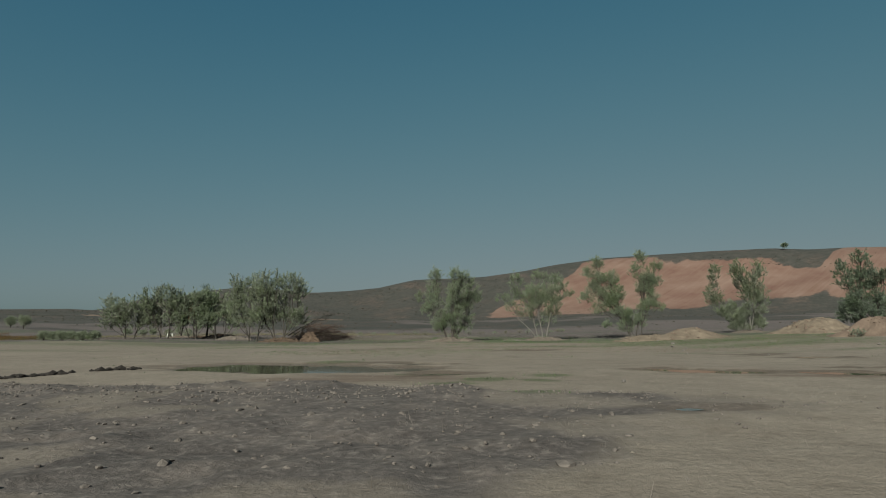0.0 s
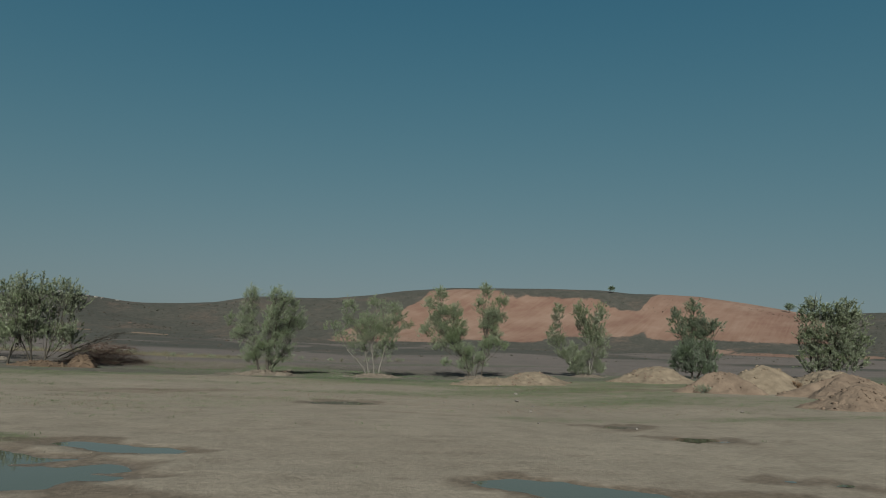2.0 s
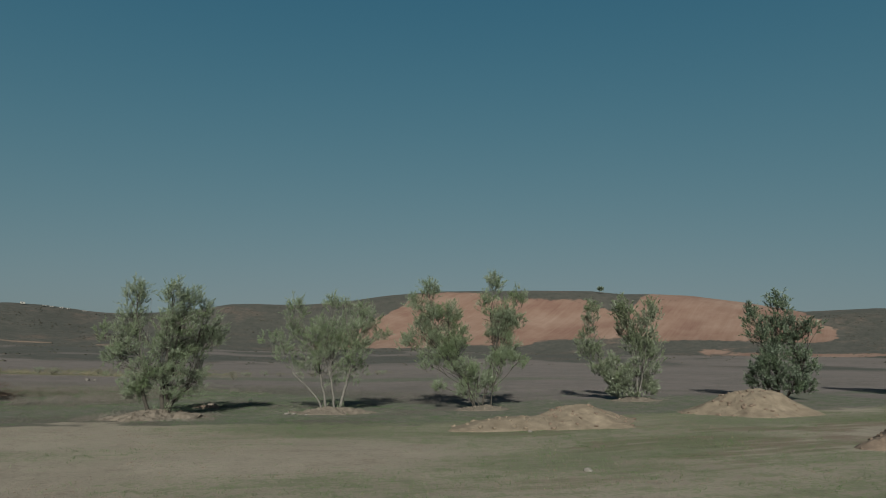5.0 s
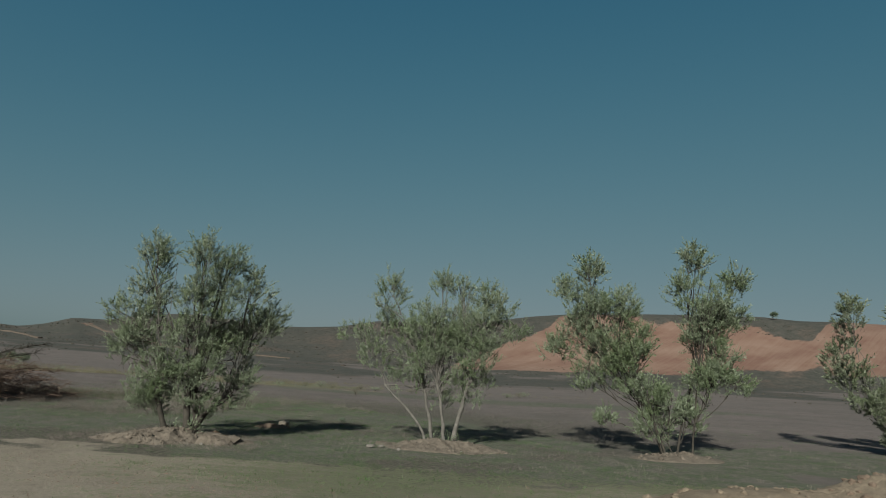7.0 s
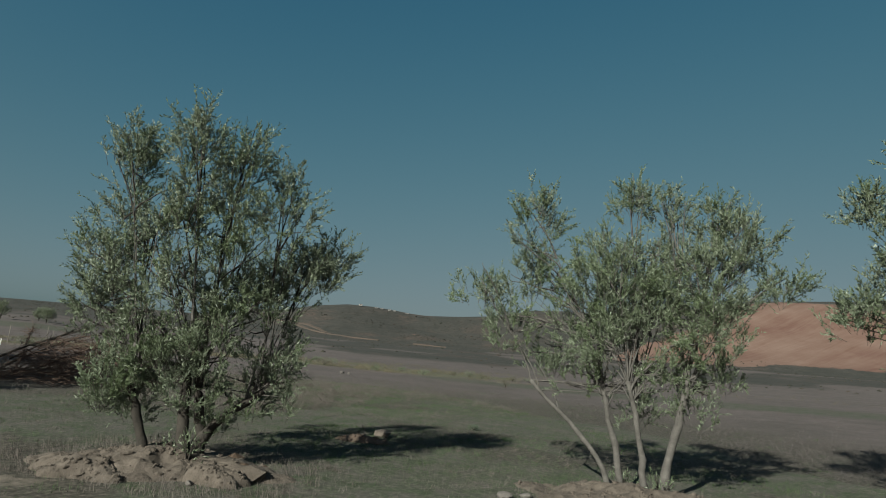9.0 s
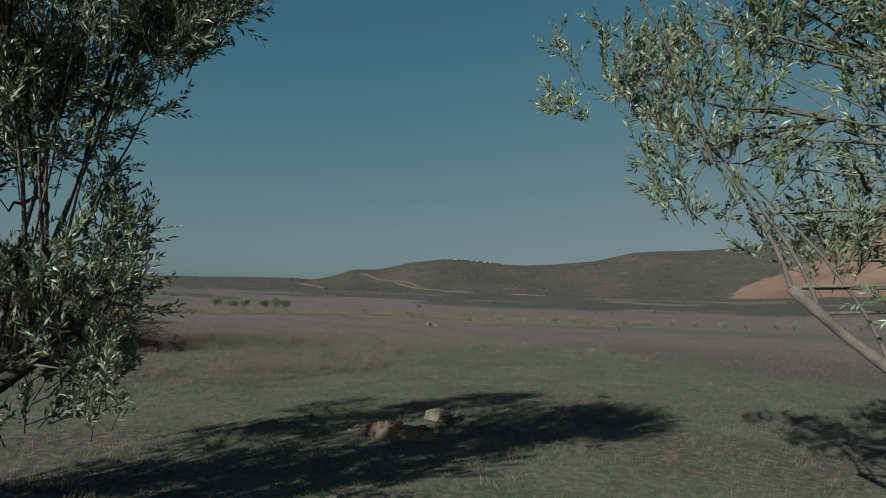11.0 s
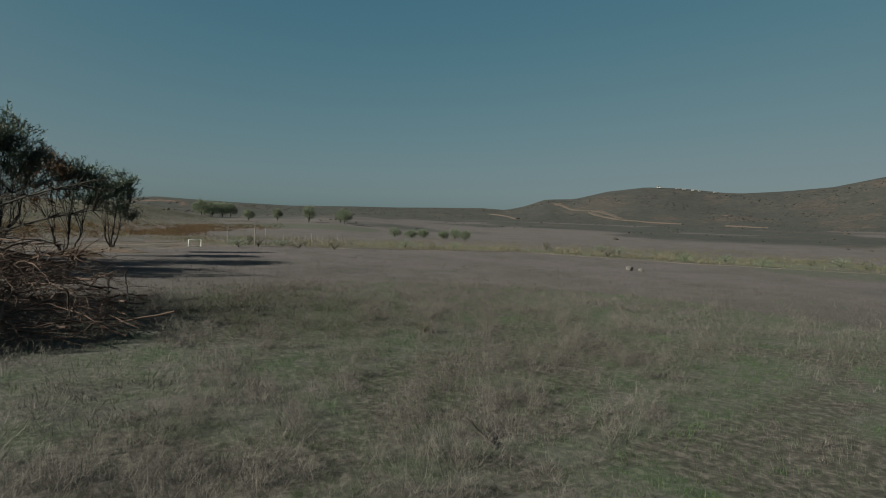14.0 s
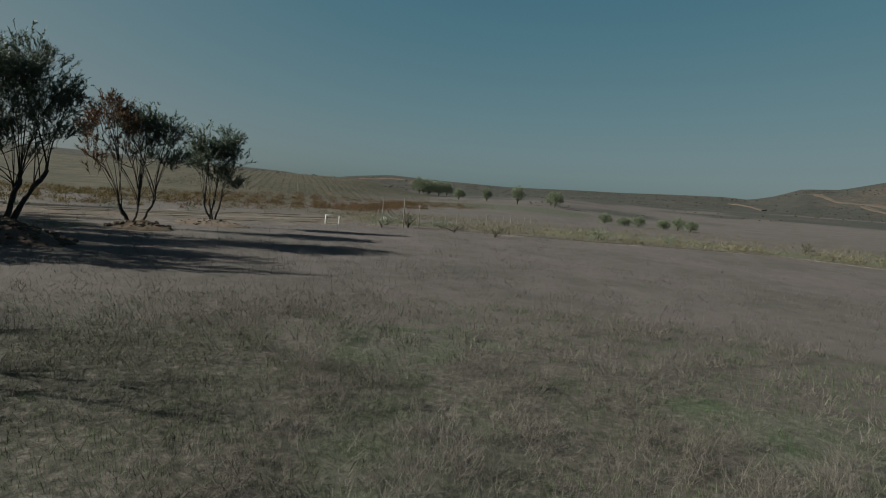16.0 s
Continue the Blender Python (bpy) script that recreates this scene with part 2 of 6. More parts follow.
def earth(name, dark, light, scale=3.0, rough=0.95, relief=0.03):
    """Soil, stone and bark: two scales of mottling and a fine relief."""
    m, nd, ln, p = material(name)
    co = nd.new("ShaderNodeTexCoord").outputs["Object"]
    a, b = noise_node(nd, ln, co, scale), noise_node(nd, ln, co, scale * 9, 4, 0.7)
    f = calc(nd, ln, "ADD", calc(nd, ln, "MULTIPLY", a, 0.6), calc(nd, ln, "MULTIPLY", b, 0.4))
    ln.new(steps(nd, ln, f, [(0.3, dark), (0.55, tuple((x + y) / 2 for x, y in zip(dark, light))), (0.72, light)]), p.inputs["Base Color"])
    p.inputs["Roughness"].default_value = rough
    p.inputs["Specular IOR Level"].default_value = 0.2
    bumped(nd, ln, p, f, 0.7, relief)
    return m


def blades(name, colours, patch, patch_size=0.5, translucent=0.3, rough=0.6):
    """Leaves and grass: each blade its own tone, patches of another tone over them."""
    m, nd, ln, p = material(name)
    co = nd.new("ShaderNodeNewGeometry")
    rand = co.outputs["Random Per Island"]
    n = len(colours)
    base = steps(nd, ln, rand, [(i / max(1, n - 1), c) for i, c in enumerate(colours)])
    pos = nd.new("ShaderNodeTexCoord").outputs["Object"]
    w = noise_node(nd, ln, pos, patch_size, 3)
    fac = steps(nd, ln, w, [(0.42, (0, 0, 0)), (0.62, (1, 1, 1))])
    col = blend(nd, ln, fac, base, blend(nd, ln, 0.55, base, patch))
    ln.new(col, p.inputs["Base Color"])
    p.inputs["Roughness"].default_value = rough
    p.inputs["Specular IOR Level"].default_value = 0.5 if rough < 0.6 else 0.2
    t = nd.new("ShaderNodeBsdfTranslucent")
    ln.new(col, t.inputs["Color"])
    mix = nd.new("ShaderNodeMixShader")
    mix.inputs[0].default_value = translucent
    ln.new(p.outputs[0], mix.inputs[1])
    ln.new(t.outputs[0], mix.inputs[2])
    ln.new(mix.outputs[0], nd["Material Output"].inputs["Surface"])
    return m


def plain(name, colour, rough=0.6, metal=0.0, scale=20.0, vary=0.15):
    m, nd, ln, p = material(name)
    co = nd.new("ShaderNodeTexCoord").outputs["Object"]
    f = noise_node(nd, ln, co, scale)
    ln.new(steps(nd, ln, f, [(0.3, tuple(c * (1 - vary) for c in colour)), (0.7, tuple(min(1, c * (1 + vary)) for c in colour))]), p.inputs["Base Color"])
    p.inputs["Roughness"].default_value, p.inputs["Metallic"].default_value = rough, metal
    return m


def ground_material():
    """Dirt track, wet mud, short green, dry field, scrub hill and cut slope, by the zones stored on the sheet."""
    m, nd, ln, p = material("ground")
    co = nd.new("ShaderNodeTexCoord").outputs["Object"]
    za, zb = nd.new("ShaderNodeAttribute"), nd.new("ShaderNodeAttribute")
    za.attribute_name, zb.attribute_name = "zone_a", "zone_b"
    sa, sb = nd.new("ShaderNodeSeparateColor"), nd.new("ShaderNodeSeparateColor")
    ln.new(za.outputs["Color"], sa.inputs[0])
    ln.new(zb.outputs["Color"], sb.inputs[0])
    zc = nd.new("ShaderNodeAttribute")
    zc.attribute_name = "zone_c"
    sc = nd.new("ShaderNodeSeparateColor")
    ln.new(zc.outputs["Color"], sc.inputs[0])
    grass_shade, halo, rut = sc.outputs[0], sc.outputs[1], sc.outputs[2]
    dirt, mud, green = sa.outputs[0], sa.outputs[1], sa.outputs[2]
    cut, scrub, weed = sb.outputs[0], sb.outputs[1], sb.outputs[2]
    vine = zb.outputs["Alpha"]
    big, mid, fine, grit = (noise_node(nd, ln, co, s, d, r) for s, d, r in ((0.22, 4, 0.6), (1.3, 5, 0.65), (9.0, 5, 0.7), (45.0, 3, 0.7)))
    far_big, far_mid = noise_node(nd, ln, co, 0.035, 6, 0.65), noise_node(nd, ln, co, 0.22, 6, 0.75)
    # streaks drawn out by wheels
    mp = nd.new("ShaderNodeMapping")
    mp.inputs["Scale"].default_value = (0.35, 2.6, 1)
    mp.inputs["Rotation"].default_value = (0, 0, radians(8))
    ln.new(co, mp.inputs["Vector"])
    streak = noise_node(nd, ln, mp.outputs[0], 1.0, 5, 0.65)

    def edge(mask, rough, a=0.42, b=0.58, gain=0.7):
        return steps(nd, ln, calc(nd, ln, "ADD", mask, calc(nd, ln, "MULTIPLY", calc(nd, ln, "SUBTRACT", rough, 0.5), gain)), [(a, (0, 0, 0)), (b, (1, 1, 1))])

    # dry field
    dry = steps(nd, ln, far_big, [(0.3, (0.054, 0.046, 0.046)), (0.5, (0.071, 0.061, 0.062)), (0.7, (0.088, 0.071, 0.075))])
    dry = blend(nd, ln, 0.5, dry, steps(nd, ln, far_mid, [(0.38, (0.028, 0.026, 0.021)), (0.50, (0.067, 0.053, 0.052)), (0.62, (0.093, 0.071, 0.072))]))
    dry = blend(nd, ln, 0.3, dry, steps(nd, ln, mid, [(0.3, (0.031, 0.028, 0.021)), (0.7, (0.113, 0.091, 0.092))]))
    # soil among the near grass, its colour darkened for shade between the tufts
    shaded_dry = steps(nd, ln, fine, [(0.35, (0.017, 0.017, 0.012)), (0.51, (0.044, 0.039, 0.032)), (0.67, (0.094, 0.080, 0.072))])
    dry = blend(nd, ln, grass_shade, dry, shaded_dry)
    # short green turf with straw in it, near-black flecks painted for shade between blades
    turf = steps(nd, ln, mid, [(0.36, (0.076, 0.068, 0.062)), (0.49, (0.055, 0.056, 0.044)), (0.62, (0.035, 0.049, 0.025))])
    turf = blend(nd, ln, 0.4, turf, steps(nd, ln, fine, [(0.36, (0.010, 0.009, 0.007)), (0.50, (0.041, 0.037, 0.031)), (0.66, (0.126, 0.112, 0.096))]))
    col = blend(nd, ln, edge(green, mid), dry, turf)
    # dirt
    sand = steps(nd, ln, streak, [(0.30, (0.069, 0.051, 0.043)), (0.45, (0.121, 0.098, 0.085)), (0.64, (0.170, 0.143, 0.123))])
    sand = blend(nd, ln, 0.5, sand, steps(nd, ln, big, [(0.36, (0.057, 0.043, 0.034)), (0.5, (0.103, 0.087, 0.074)), (0.62, (0.162, 0.139, 0.118))]))
    sand = blend(nd, ln, 0.45, sand, steps(nd, ln, mid, [(0.34, (0.054, 0.043, 0.034)), (0.46, (0.110, 0.094, 0.080)), (0.62, (0.155, 0.133, 0.114))]))
    sand = blend(nd, ln, 0.28, sand, steps(nd, ln, fine, [(0.34, (0.051, 0.041, 0.031)), (0.66, (0.205, 0.175, 0.148))]))
    sand = blend(nd, ln, 0.16, sand, steps(nd, ln, grit, [(0.36, (0.036, 0.029, 0.024)), (0.52, (0.122, 0.100, 0.085)), (0.66, (0.242, 0.207, 0.176))]))
    # hoof and tyre prints
    vp = nd.new("ShaderNodeTexVoronoi")
    vp.inputs["Scale"].default_value = 3.2
    warp = nd.new("ShaderNodeVectorMath")
    warp.operation = "MULTIPLY_ADD"
    ln.new(mp.outputs[0], warp.inputs[0])
    warp.inputs[1].default_value = (1.6, 0.7, 1)
    ln.new(mid, warp.inputs[2])
    ln.new(warp.outputs[0], vp.inputs["Vector"])
    prints = steps(nd, ln, calc(nd, ln, "ADD", vp.outputs["Distance"], calc(nd, ln, "MULTIPLY", fine, 0.45)), [(0.30, (0.4, 0.4, 0.4)), (0.52, (0, 0, 0))])
    prints = calc(nd, ln, "MULTIPLY", prints, steps(nd, ln, big, [(0.40, (0.05, 0.05, 0.05)), (0.60, (0.8, 0.8, 0.8))]))
    sand = blend(nd, ln, prints, sand, (0.050, 0.037, 0.031))
    # reddish scuffs where wheels have turned
    sand = blend(nd, ln, steps(nd, ln, calc(nd, ln, "MULTIPLY", rut, streak), [(0.30, (0, 0, 0)), (0.48, (0.85, 0.85, 0.85))]), sand, blend(nd, ln, fine, (0.039, 0.026, 0.021), (0.103, 0.074, 0.059)))
    col = blend(nd, ln, edge(dirt, mid, 0.36, 0.64, 1.8), col, sand)
    # weeds on the dirt
    weeds = steps(nd, ln, fine, [(0.35, (0.026, 0.030, 0.016)), (0.52, (0.054, 0.060, 0.034)), (0.7, (0.056, 0.078, 0.028))])
    weeds = blend(nd, ln, 0.22, weeds, sand)
    col = blend(nd, ln, edge(weed, calc(nd, ln, "ADD", calc(nd, ln, "MULTIPLY", streak, 0.25), calc(nd, ln, "ADD", calc(nd, ln, "MULTIPLY", mid, 0.3), calc(nd, ln, "MULTIPLY", fine, 0.45))), 0.40, 0.62, 2.6), col, weeds)
    # wet brown rims of the puddles
    damp_soil = steps(nd, ln, fine, [(0.3, (0.026, 0.019, 0.014)), (0.7, (0.077, 0.056, 0.044))])
    col = blend(nd, ln, calc(nd, ln, "MULTIPLY", edge(halo, mid, 0.30, 0.95), 0.72), col, damp_soil)
    # mud
    wet = steps(nd, ln, mid, [(0.3, (0.037, 0.031, 0.030)), (0.5, (0.064, 0.055, 0.052)), (0.68, (0.113, 0.094, 0.085))])
    wet = blend(nd, ln, 0.5, wet, steps(nd, ln, fine, [(0.36, (0.019, 0.016, 0.015)), (0.54, (0.061, 0.052, 0.051)), (0.68, (0.154, 0.135, 0.124))]))
    col = blend(nd, ln, edge(mud, calc(nd, ln, "ADD", calc(nd, ln, "MULTIPLY", fine, 0.5), calc(nd, ln, "MULTIPLY", mid, 0.5)), 0.22, 0.72), col, wet)
    # scrub on the hills
    vor = nd.new("ShaderNodeTexVoronoi")
    vor.inputs["Scale"].default_value = 0.85
    ln.new(co, vor.inputs["Vector"])
    spot = calc(nd, ln, "ADD", vor.outputs["Distance"], calc(nd, ln, "MULTIPLY", calc(nd, ln, "SUBTRACT", far_mid, 0.5), 1.6))
    soil = steps(nd, ln, far_big, [(0.36, (0.029, 0.029, 0.027)), (0.52, (0.037, 0.035, 0.033)), (0.64, (0.063, 0.045, 0.039))])
    bush = blend(nd, ln, steps(nd, ln, spot, [(0.22, (0, 0, 0)), (0.75, (1, 1, 1))]), (0.022, 0.023, 0.020), soil)
    bush = blend(nd, ln, 0.3, bush, steps(nd, ln, far_mid, [(0.36, (0.016, 0.016, 0.014)), (0.58, (0.043, 0.037, 0.034)), (0.68, (0.086, 0.056, 0.045))]))
    col = blend(nd, ln, edge(scrub, far_mid), col, bush)
    # vineyard slope
    vcol = steps(nd, ln, far_mid, [(0.36, (0.024, 0.023, 0.015)), (0.52, (0.045, 0.037, 0.027)), (0.68, (0.073, 0.057, 0.040))])
    col = blend(nd, ln, vine, col, vcol)
    # cut slope of bare earth
    mr, mq = nd.new("ShaderNodeMapping"), nd.new("ShaderNodeMapping")
    mr.inputs["Rotation"].default_value = (0, 0, radians(48))
    mq.inputs["Scale"].default_value = (0.30, 0.022, 0.03)
    ln.new(co, mr.inputs["Vector"])
    ln.new(mr.outputs[0], mq.inputs["Vector"])
    furrow = noise_node(nd, ln, mq.outputs[0], 1.0, 6, 0.65)
    ms = nd.new("ShaderNodeMapping")
    ms.inputs["Scale"].default_value = (1.1, 0.035, 0.03)
    ln.new(mr.outputs[0], ms.inputs["Vector"])
    rill = noise_node(nd, ln, ms.outputs[0], 1.0, 3, 0.5)
    red = steps(nd, ln, furrow, [(0.30, (0.072, 0.041, 0.033)), (0.45, (0.091, 0.055, 0.048)), (0.60, (0.104, 0.067, 0.058)), (0.75, (0.118, 0.084, 0.075))])
    red = blend(nd, ln, 0.20, red, steps(nd, ln, rill, [(0.36, (0.062, 0.029, 0.020)), (0.5, (0.103, 0.059, 0.046)), (0.64, (0.153, 0.105, 0.087))]))
    red = blend(nd, ln, 0.45, red, steps(nd, ln, far_big, [(0.36, (0.068, 0.032, 0.023)), (0.5, (0.105, 0.065, 0.049)), (0.64, (0.141, 0.097, 0.078))]))
    col = blend(nd, ln, edge(cut, far_mid, 0.44, 0.56), col, red)
    ln.new(col, p.inputs["Base Color"])
    # damp soil near the water and in the mud is a little glossier
    gloss = calc(nd, ln, "SUBTRACT", 0.97, calc(nd, ln, "MULTIPLY", za.outputs["Alpha"], 0.45))
    ln.new(gloss, p.inputs["Roughness"])
    p.inputs["Specular IOR Level"].default_value = 0.2
    h = calc(nd, ln, "ADD", calc(nd, ln, "MULTIPLY", mid, 0.5), calc(nd, ln, "ADD", calc(nd, ln, "MULTIPLY", fine, 0.42), calc(nd, ln, "MULTIPLY", grit, 0.08)))
    bumped(nd, ln, p, h, 1.0, 0.05)
    return m


M_GROUND = ground_material()
M_PILE = earth("piled_earth", (0.054, 0.041, 0.031), (0.160, 0.127, 0.100), 2.2, relief=0.12)
M_PILE_RED = earth("reddish_earth", (0.051, 0.036, 0.029), (0.125, 0.093, 0.074), 1.5, relief=0.08)
M_CLOD = earth("mud_clods", (0.039, 0.033, 0.031), (0.113, 0.098, 0.091), 2.5, relief=0.04)
M_PALE = earth("pale_soil", (0.067, 0.054, 0.046), (0.159, 0.134, 0.119), 2.0, relief=0.06)
M_PEBBLE = earth("pebble", (0.061, 0.051, 0.044), (0.154, 0.134, 0.116), 2.0)
M_BLACK = earth("black_soil_and_shade", (0.006, 0.005, 0.004), (0.026, 0.021, 0.020), 2.5, relief=0.04)
M_STONE = earth("stone", (0.061, 0.054, 0.051), (0.136, 0.123, 0.117), 3.0, 0.85, 0.03)
M_BARK = earth("grey_bark", (0.034, 0.031, 0.029), (0.122, 0.112, 0.106), 7.0, 0.9, 0.04)
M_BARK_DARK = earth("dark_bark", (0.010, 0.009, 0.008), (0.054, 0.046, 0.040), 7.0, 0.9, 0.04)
M_RED_TRACK = earth("red_track", (0.041, 0.034, 0.029), (0.087, 0.063, 0.053), 0.12, relief=0.05)
M_DUG = earth("dug_soil", (0.036, 0.029, 0.024), (0.132, 0.109, 0.094), 5.0, relief=0.08)
M_TWIG = earth("dead_wood", (0.039, 0.025, 0.020), (0.124, 0.085, 0.069), 3.0, 0.9, 0.01)
M_MULCH = earth("leaf_litter", (0.026, 0.017, 0.013), (0.087, 0.061, 0.044), 2.0, 0.95, 0.04)
LEAF_OLIVE = blades("olive_leaf", [(0.068, 0.084, 0.051), (0.094, 0.112, 0.071), (0.119, 0.139, 0.096), (0.154, 0.177, 0.131)], (0.050, 0.077, 0.020), 0.9, 0.24, 0.46)
LEAF_GREEN = blades("fresh_leaf", [(0.061, 0.073, 0.044), (0.089, 0.102, 0.067), (0.119, 0.133, 0.096), (0.163, 0.177, 0.140)], (0.067, 0.090, 0.034), 0.9, 0.28, 0.46)
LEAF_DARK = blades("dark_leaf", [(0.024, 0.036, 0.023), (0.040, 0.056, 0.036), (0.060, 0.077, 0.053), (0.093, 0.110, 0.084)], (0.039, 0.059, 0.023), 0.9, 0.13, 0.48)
LEAF_BROWN = blades("withered_leaf", [(0.051, 0.026, 0.015), (0.082, 0.044, 0.024), (0.061, 0.051, 0.028)], (0.087, 0.039, 0.022), 0.9, 0.2, 0.6)
M_DRY = blades("dry_grass", [(0.060, 0.048, 0.044), (0.082, 0.068, 0.063), (0.106, 0.091, 0.085), (0.136, 0.120, 0.112)], (0.069, 0.063, 0.052), 0.6, 0.06, 0.8)
M_DRY_FAR = blades("field_grass", [(0.044, 0.037, 0.037), (0.074, 0.063, 0.063), (0.106, 0.091, 0.091)], (0.064, 0.060, 0.050), 0.12, 0.12, 0.85)
M_TURF = blades("green_grass", [(0.016, 0.034, 0.011), (0.030, 0.055, 0.017), (0.055, 0.075, 0.035), (0.100, 0.096, 0.076)], (0.032, 0.068, 0.016), 0.6, 0.12, 0.7)
M_WEED = blades("yellow_weed", [(0.066, 0.061, 0.042), (0.097, 0.089, 0.067), (0.132, 0.120, 0.098), (0.046, 0.056, 0.031)], (0.061, 0.066, 0.036), 0.12, 0.25, 0.7)
M_VINE = blades("autumn_vine", [(0.078, 0.036, 0.022), (0.098, 0.050, 0.028), (0.046, 0.042, 0.024), (0.060, 0.034, 0.022)], (0.090, 0.058, 0.024), 0.25, 0.25, 0.7)
M_GOLD = blades("yellowed_leaf", [(0.062, 0.052, 0.018), (0.090, 0.064, 0.020), (0.060, 0.040, 0.018), (0.034, 0.042, 0.018)], (0.096, 0.058, 0.020), 0.25, 0.25, 0.7)
M_BROWN_WEED = blades("brown_weed", [(0.022, 0.018, 0.014), (0.044, 0.036, 0.029), (0.034, 0.038, 0.019), (0.058, 0.048, 0.040), (0.084, 0.072, 0.062)], (0.036, 0.038, 0.021), 0.7, 0.05, 0.85)
M_STRAW = blades("bank_straw", [(0.074, 0.066, 0.040), (0.120, 0.104, 0.069), (0.160, 0.137, 0.095), (0.044, 0.054, 0.024)], (0.077, 0.072, 0.033), 0.3, 0.25, 0.7)
M_SCRUB = blades("hill_scrub", [(0.018, 0.020, 0.014), (0.025, 0.026, 0.020), (0.032, 0.030, 0.024), (0.042, 0.033, 0.028)], (0.035, 0.029, 0.025), 0.02, 0.0, 0.9)
M_WHITE = plain("white_paint", (0.52, 0.52, 0.50), 0.5)
M_LIMEWASH = plain("weathered_limewash", (0.243, 0.229, 0.222), 0.8)
M_POST = plain("weathered_post", (0.086, 0.075, 0.067), 0.8)
M_ROOF = plain("pale_roof", (0.172, 0.157, 0.153), 0.7)
M_GLASS_DARK = plain("dark_window", (0.021, 0.026, 0.033), 0.2)


def water_material():
    m, nd, ln, p = material("puddle_water")
    p.inputs["Base Color"].default_value = (0.045, 0.045, 0.032, 1)
    p.inputs["Roughness"].default_value = 0.03
    p.inputs["IOR"].default_value = 1.33
    p.inputs["Specular IOR Level"].default_value = 0.5
    co = nd.new("ShaderNodeTexCoord").outputs["Object"]
    bumped(nd, ln, p, noise_node(nd, ln, co, 7.0, 2), 0.04, 0.01)
    return m


M_WATER = water_material()


SPOTS = ((1.36, 0.94, 0.4), (2.79, 2.2, 0.4), (-0.3, 2.6, 0.3), (2.05, -1.26, 0.4), (1.33, 1.26, 0.4), (0.7, 0.2, 0.4), (2.4, 1.0, 0.35), (-3, 8, 0.7))


# ---------- ground sheet ----------
def ground_sheet():
    # finer towards the wet ground in the south, where the walk begins
    a = np.radians(np.concatenate([np.arange(-100, 60, 0.6), np.arange(60, 163, 1.4), np.arange(163, 197, 0.16), np.arange(197, 260, 1.4)]))
    sectors = len(a)
    radii = np.concatenate([np.arange(0.3, 18, 0.34), np.arange(18, 44, 0.25), 44.2 * 1.05 ** np.arange(92)])
    x = CX + radii[:, None] * np.sin(a)[None, :]
    y = CY + radii[:, None] * np.cos(a)[None, :]
    x, y = np.append(x.ravel(), CX), np.append(y.ravel(), CY)
    z = land(x, y)
    nr = len(radii)
    i, j = np.meshgrid(np.arange(nr - 1), np.arange(sectors), indexing="ij")
    j2 = (j + 1) % sectors
    p, q, r, s = i * sectors + j, (i + 1) * sectors + j, (i + 1) * sectors + j2, i * sectors + j2
    tri = np.concatenate([np.stack([p, r, q], -1).reshape(-1, 3), np.stack([p, s, r], -1).reshape(-1, 3),
                          np.stack([np.arange(sectors), np.full(sectors, len(x) - 1), (np.arange(sectors) + 1) % sectors], -1)])
    me = mesh_of("ground", np.stack([x, y, z], -1), tri, M_GROUND, True)
    rr, bb = np.hypot(x - CX, y - CY), np.degrees(np.arctan2(x - CX, y - CY))
    dirt = dirt_zone(x, y) * (1 - ramp(rr, 150, 220))
    mud = mud_zone(x, y)
    pond = pond_field(x, y)
    damp = np.clip(pond * 14, 0, 1)
    mud = np.maximum(mud, 0.75 * damp)
    tall = tall_zone(x, y)
    green = (1 - tall) * np.maximum(0.35 + 0.5 * ramp(fbm(x, y, 5, 58), 0.35, 0.6), lush_zone(x, y) * (rr < 40)) * ramp(y, 35, 38)
    green = np.maximum(green, tall * ramp(np.hypot(x + 6.5, y - 57), 13, 7) * (1 - 0.9 * brown_zone(x, y)) * (0.32 + 0.5 * ramp(fbm(x, y, 2.2, 59), 0.35, 0.6)))
    # a greener strip out in the field, and the weedy bank beside it
    strip = np.exp(-(((x - 2) * 0.25 + (y - 92) * 0.97) / 9) ** 2) * ramp(x, -22, -8) * (1 - ramp(x, 25, 60))
    green = np.maximum(green, 0.75 * strip)
    weed = (1 - ramp(y, 36.4, 38)) * ramp(y, 9, 19) * (0.37 + 0.75 * (fbm(x * 0.5, y, 4.5, 61, 3) - 0.5) + 0.10 * ramp(y, 24, 34) - 0.14 * ramp(x, 7, -5) * ramp(y, 32, 24) + 0.06 * ramp(x, 12, 24))
    weed = weed + 0.13 * ramp(x, 8, 14) * ramp(y, 21, 26) * (1 - ramp(y, 36.4, 38)) * (0.4 + 1.2 * ramp(fbm(x * 0.5, y, 2.5, 63, 3), 0.35, 0.65))
    weed = np.clip(weed, 0, 0.66)
    # greener tongues before the heaps
    weed = np.maximum(weed, 0.72 * np.exp(-((y - 26.5 + 0.12 * (x - 18)) / 1.6) ** 2) * ramp(x, 8, 14) * (0.7 + 0.6 * (fbm(x, y, 3, 62, 3) - 0.5)))
    weed = np.maximum(weed, 0.66 * np.exp(-((y - 13.2 + 0.10 * (x - 10)) / 1.3) ** 2) * ramp(x, 6, 9) * (0.7 + 0.8 * (fbm(x, y, 2.4, 64, 3) - 0.5)))
    for px, py, pr in SPOTS:
        weed = np.maximum(weed, 0.95 * np.exp(-(((x - px) / 1.5) ** 2 + (y - py) ** 2) / pr ** 2))
    off = bank_off(x, y)
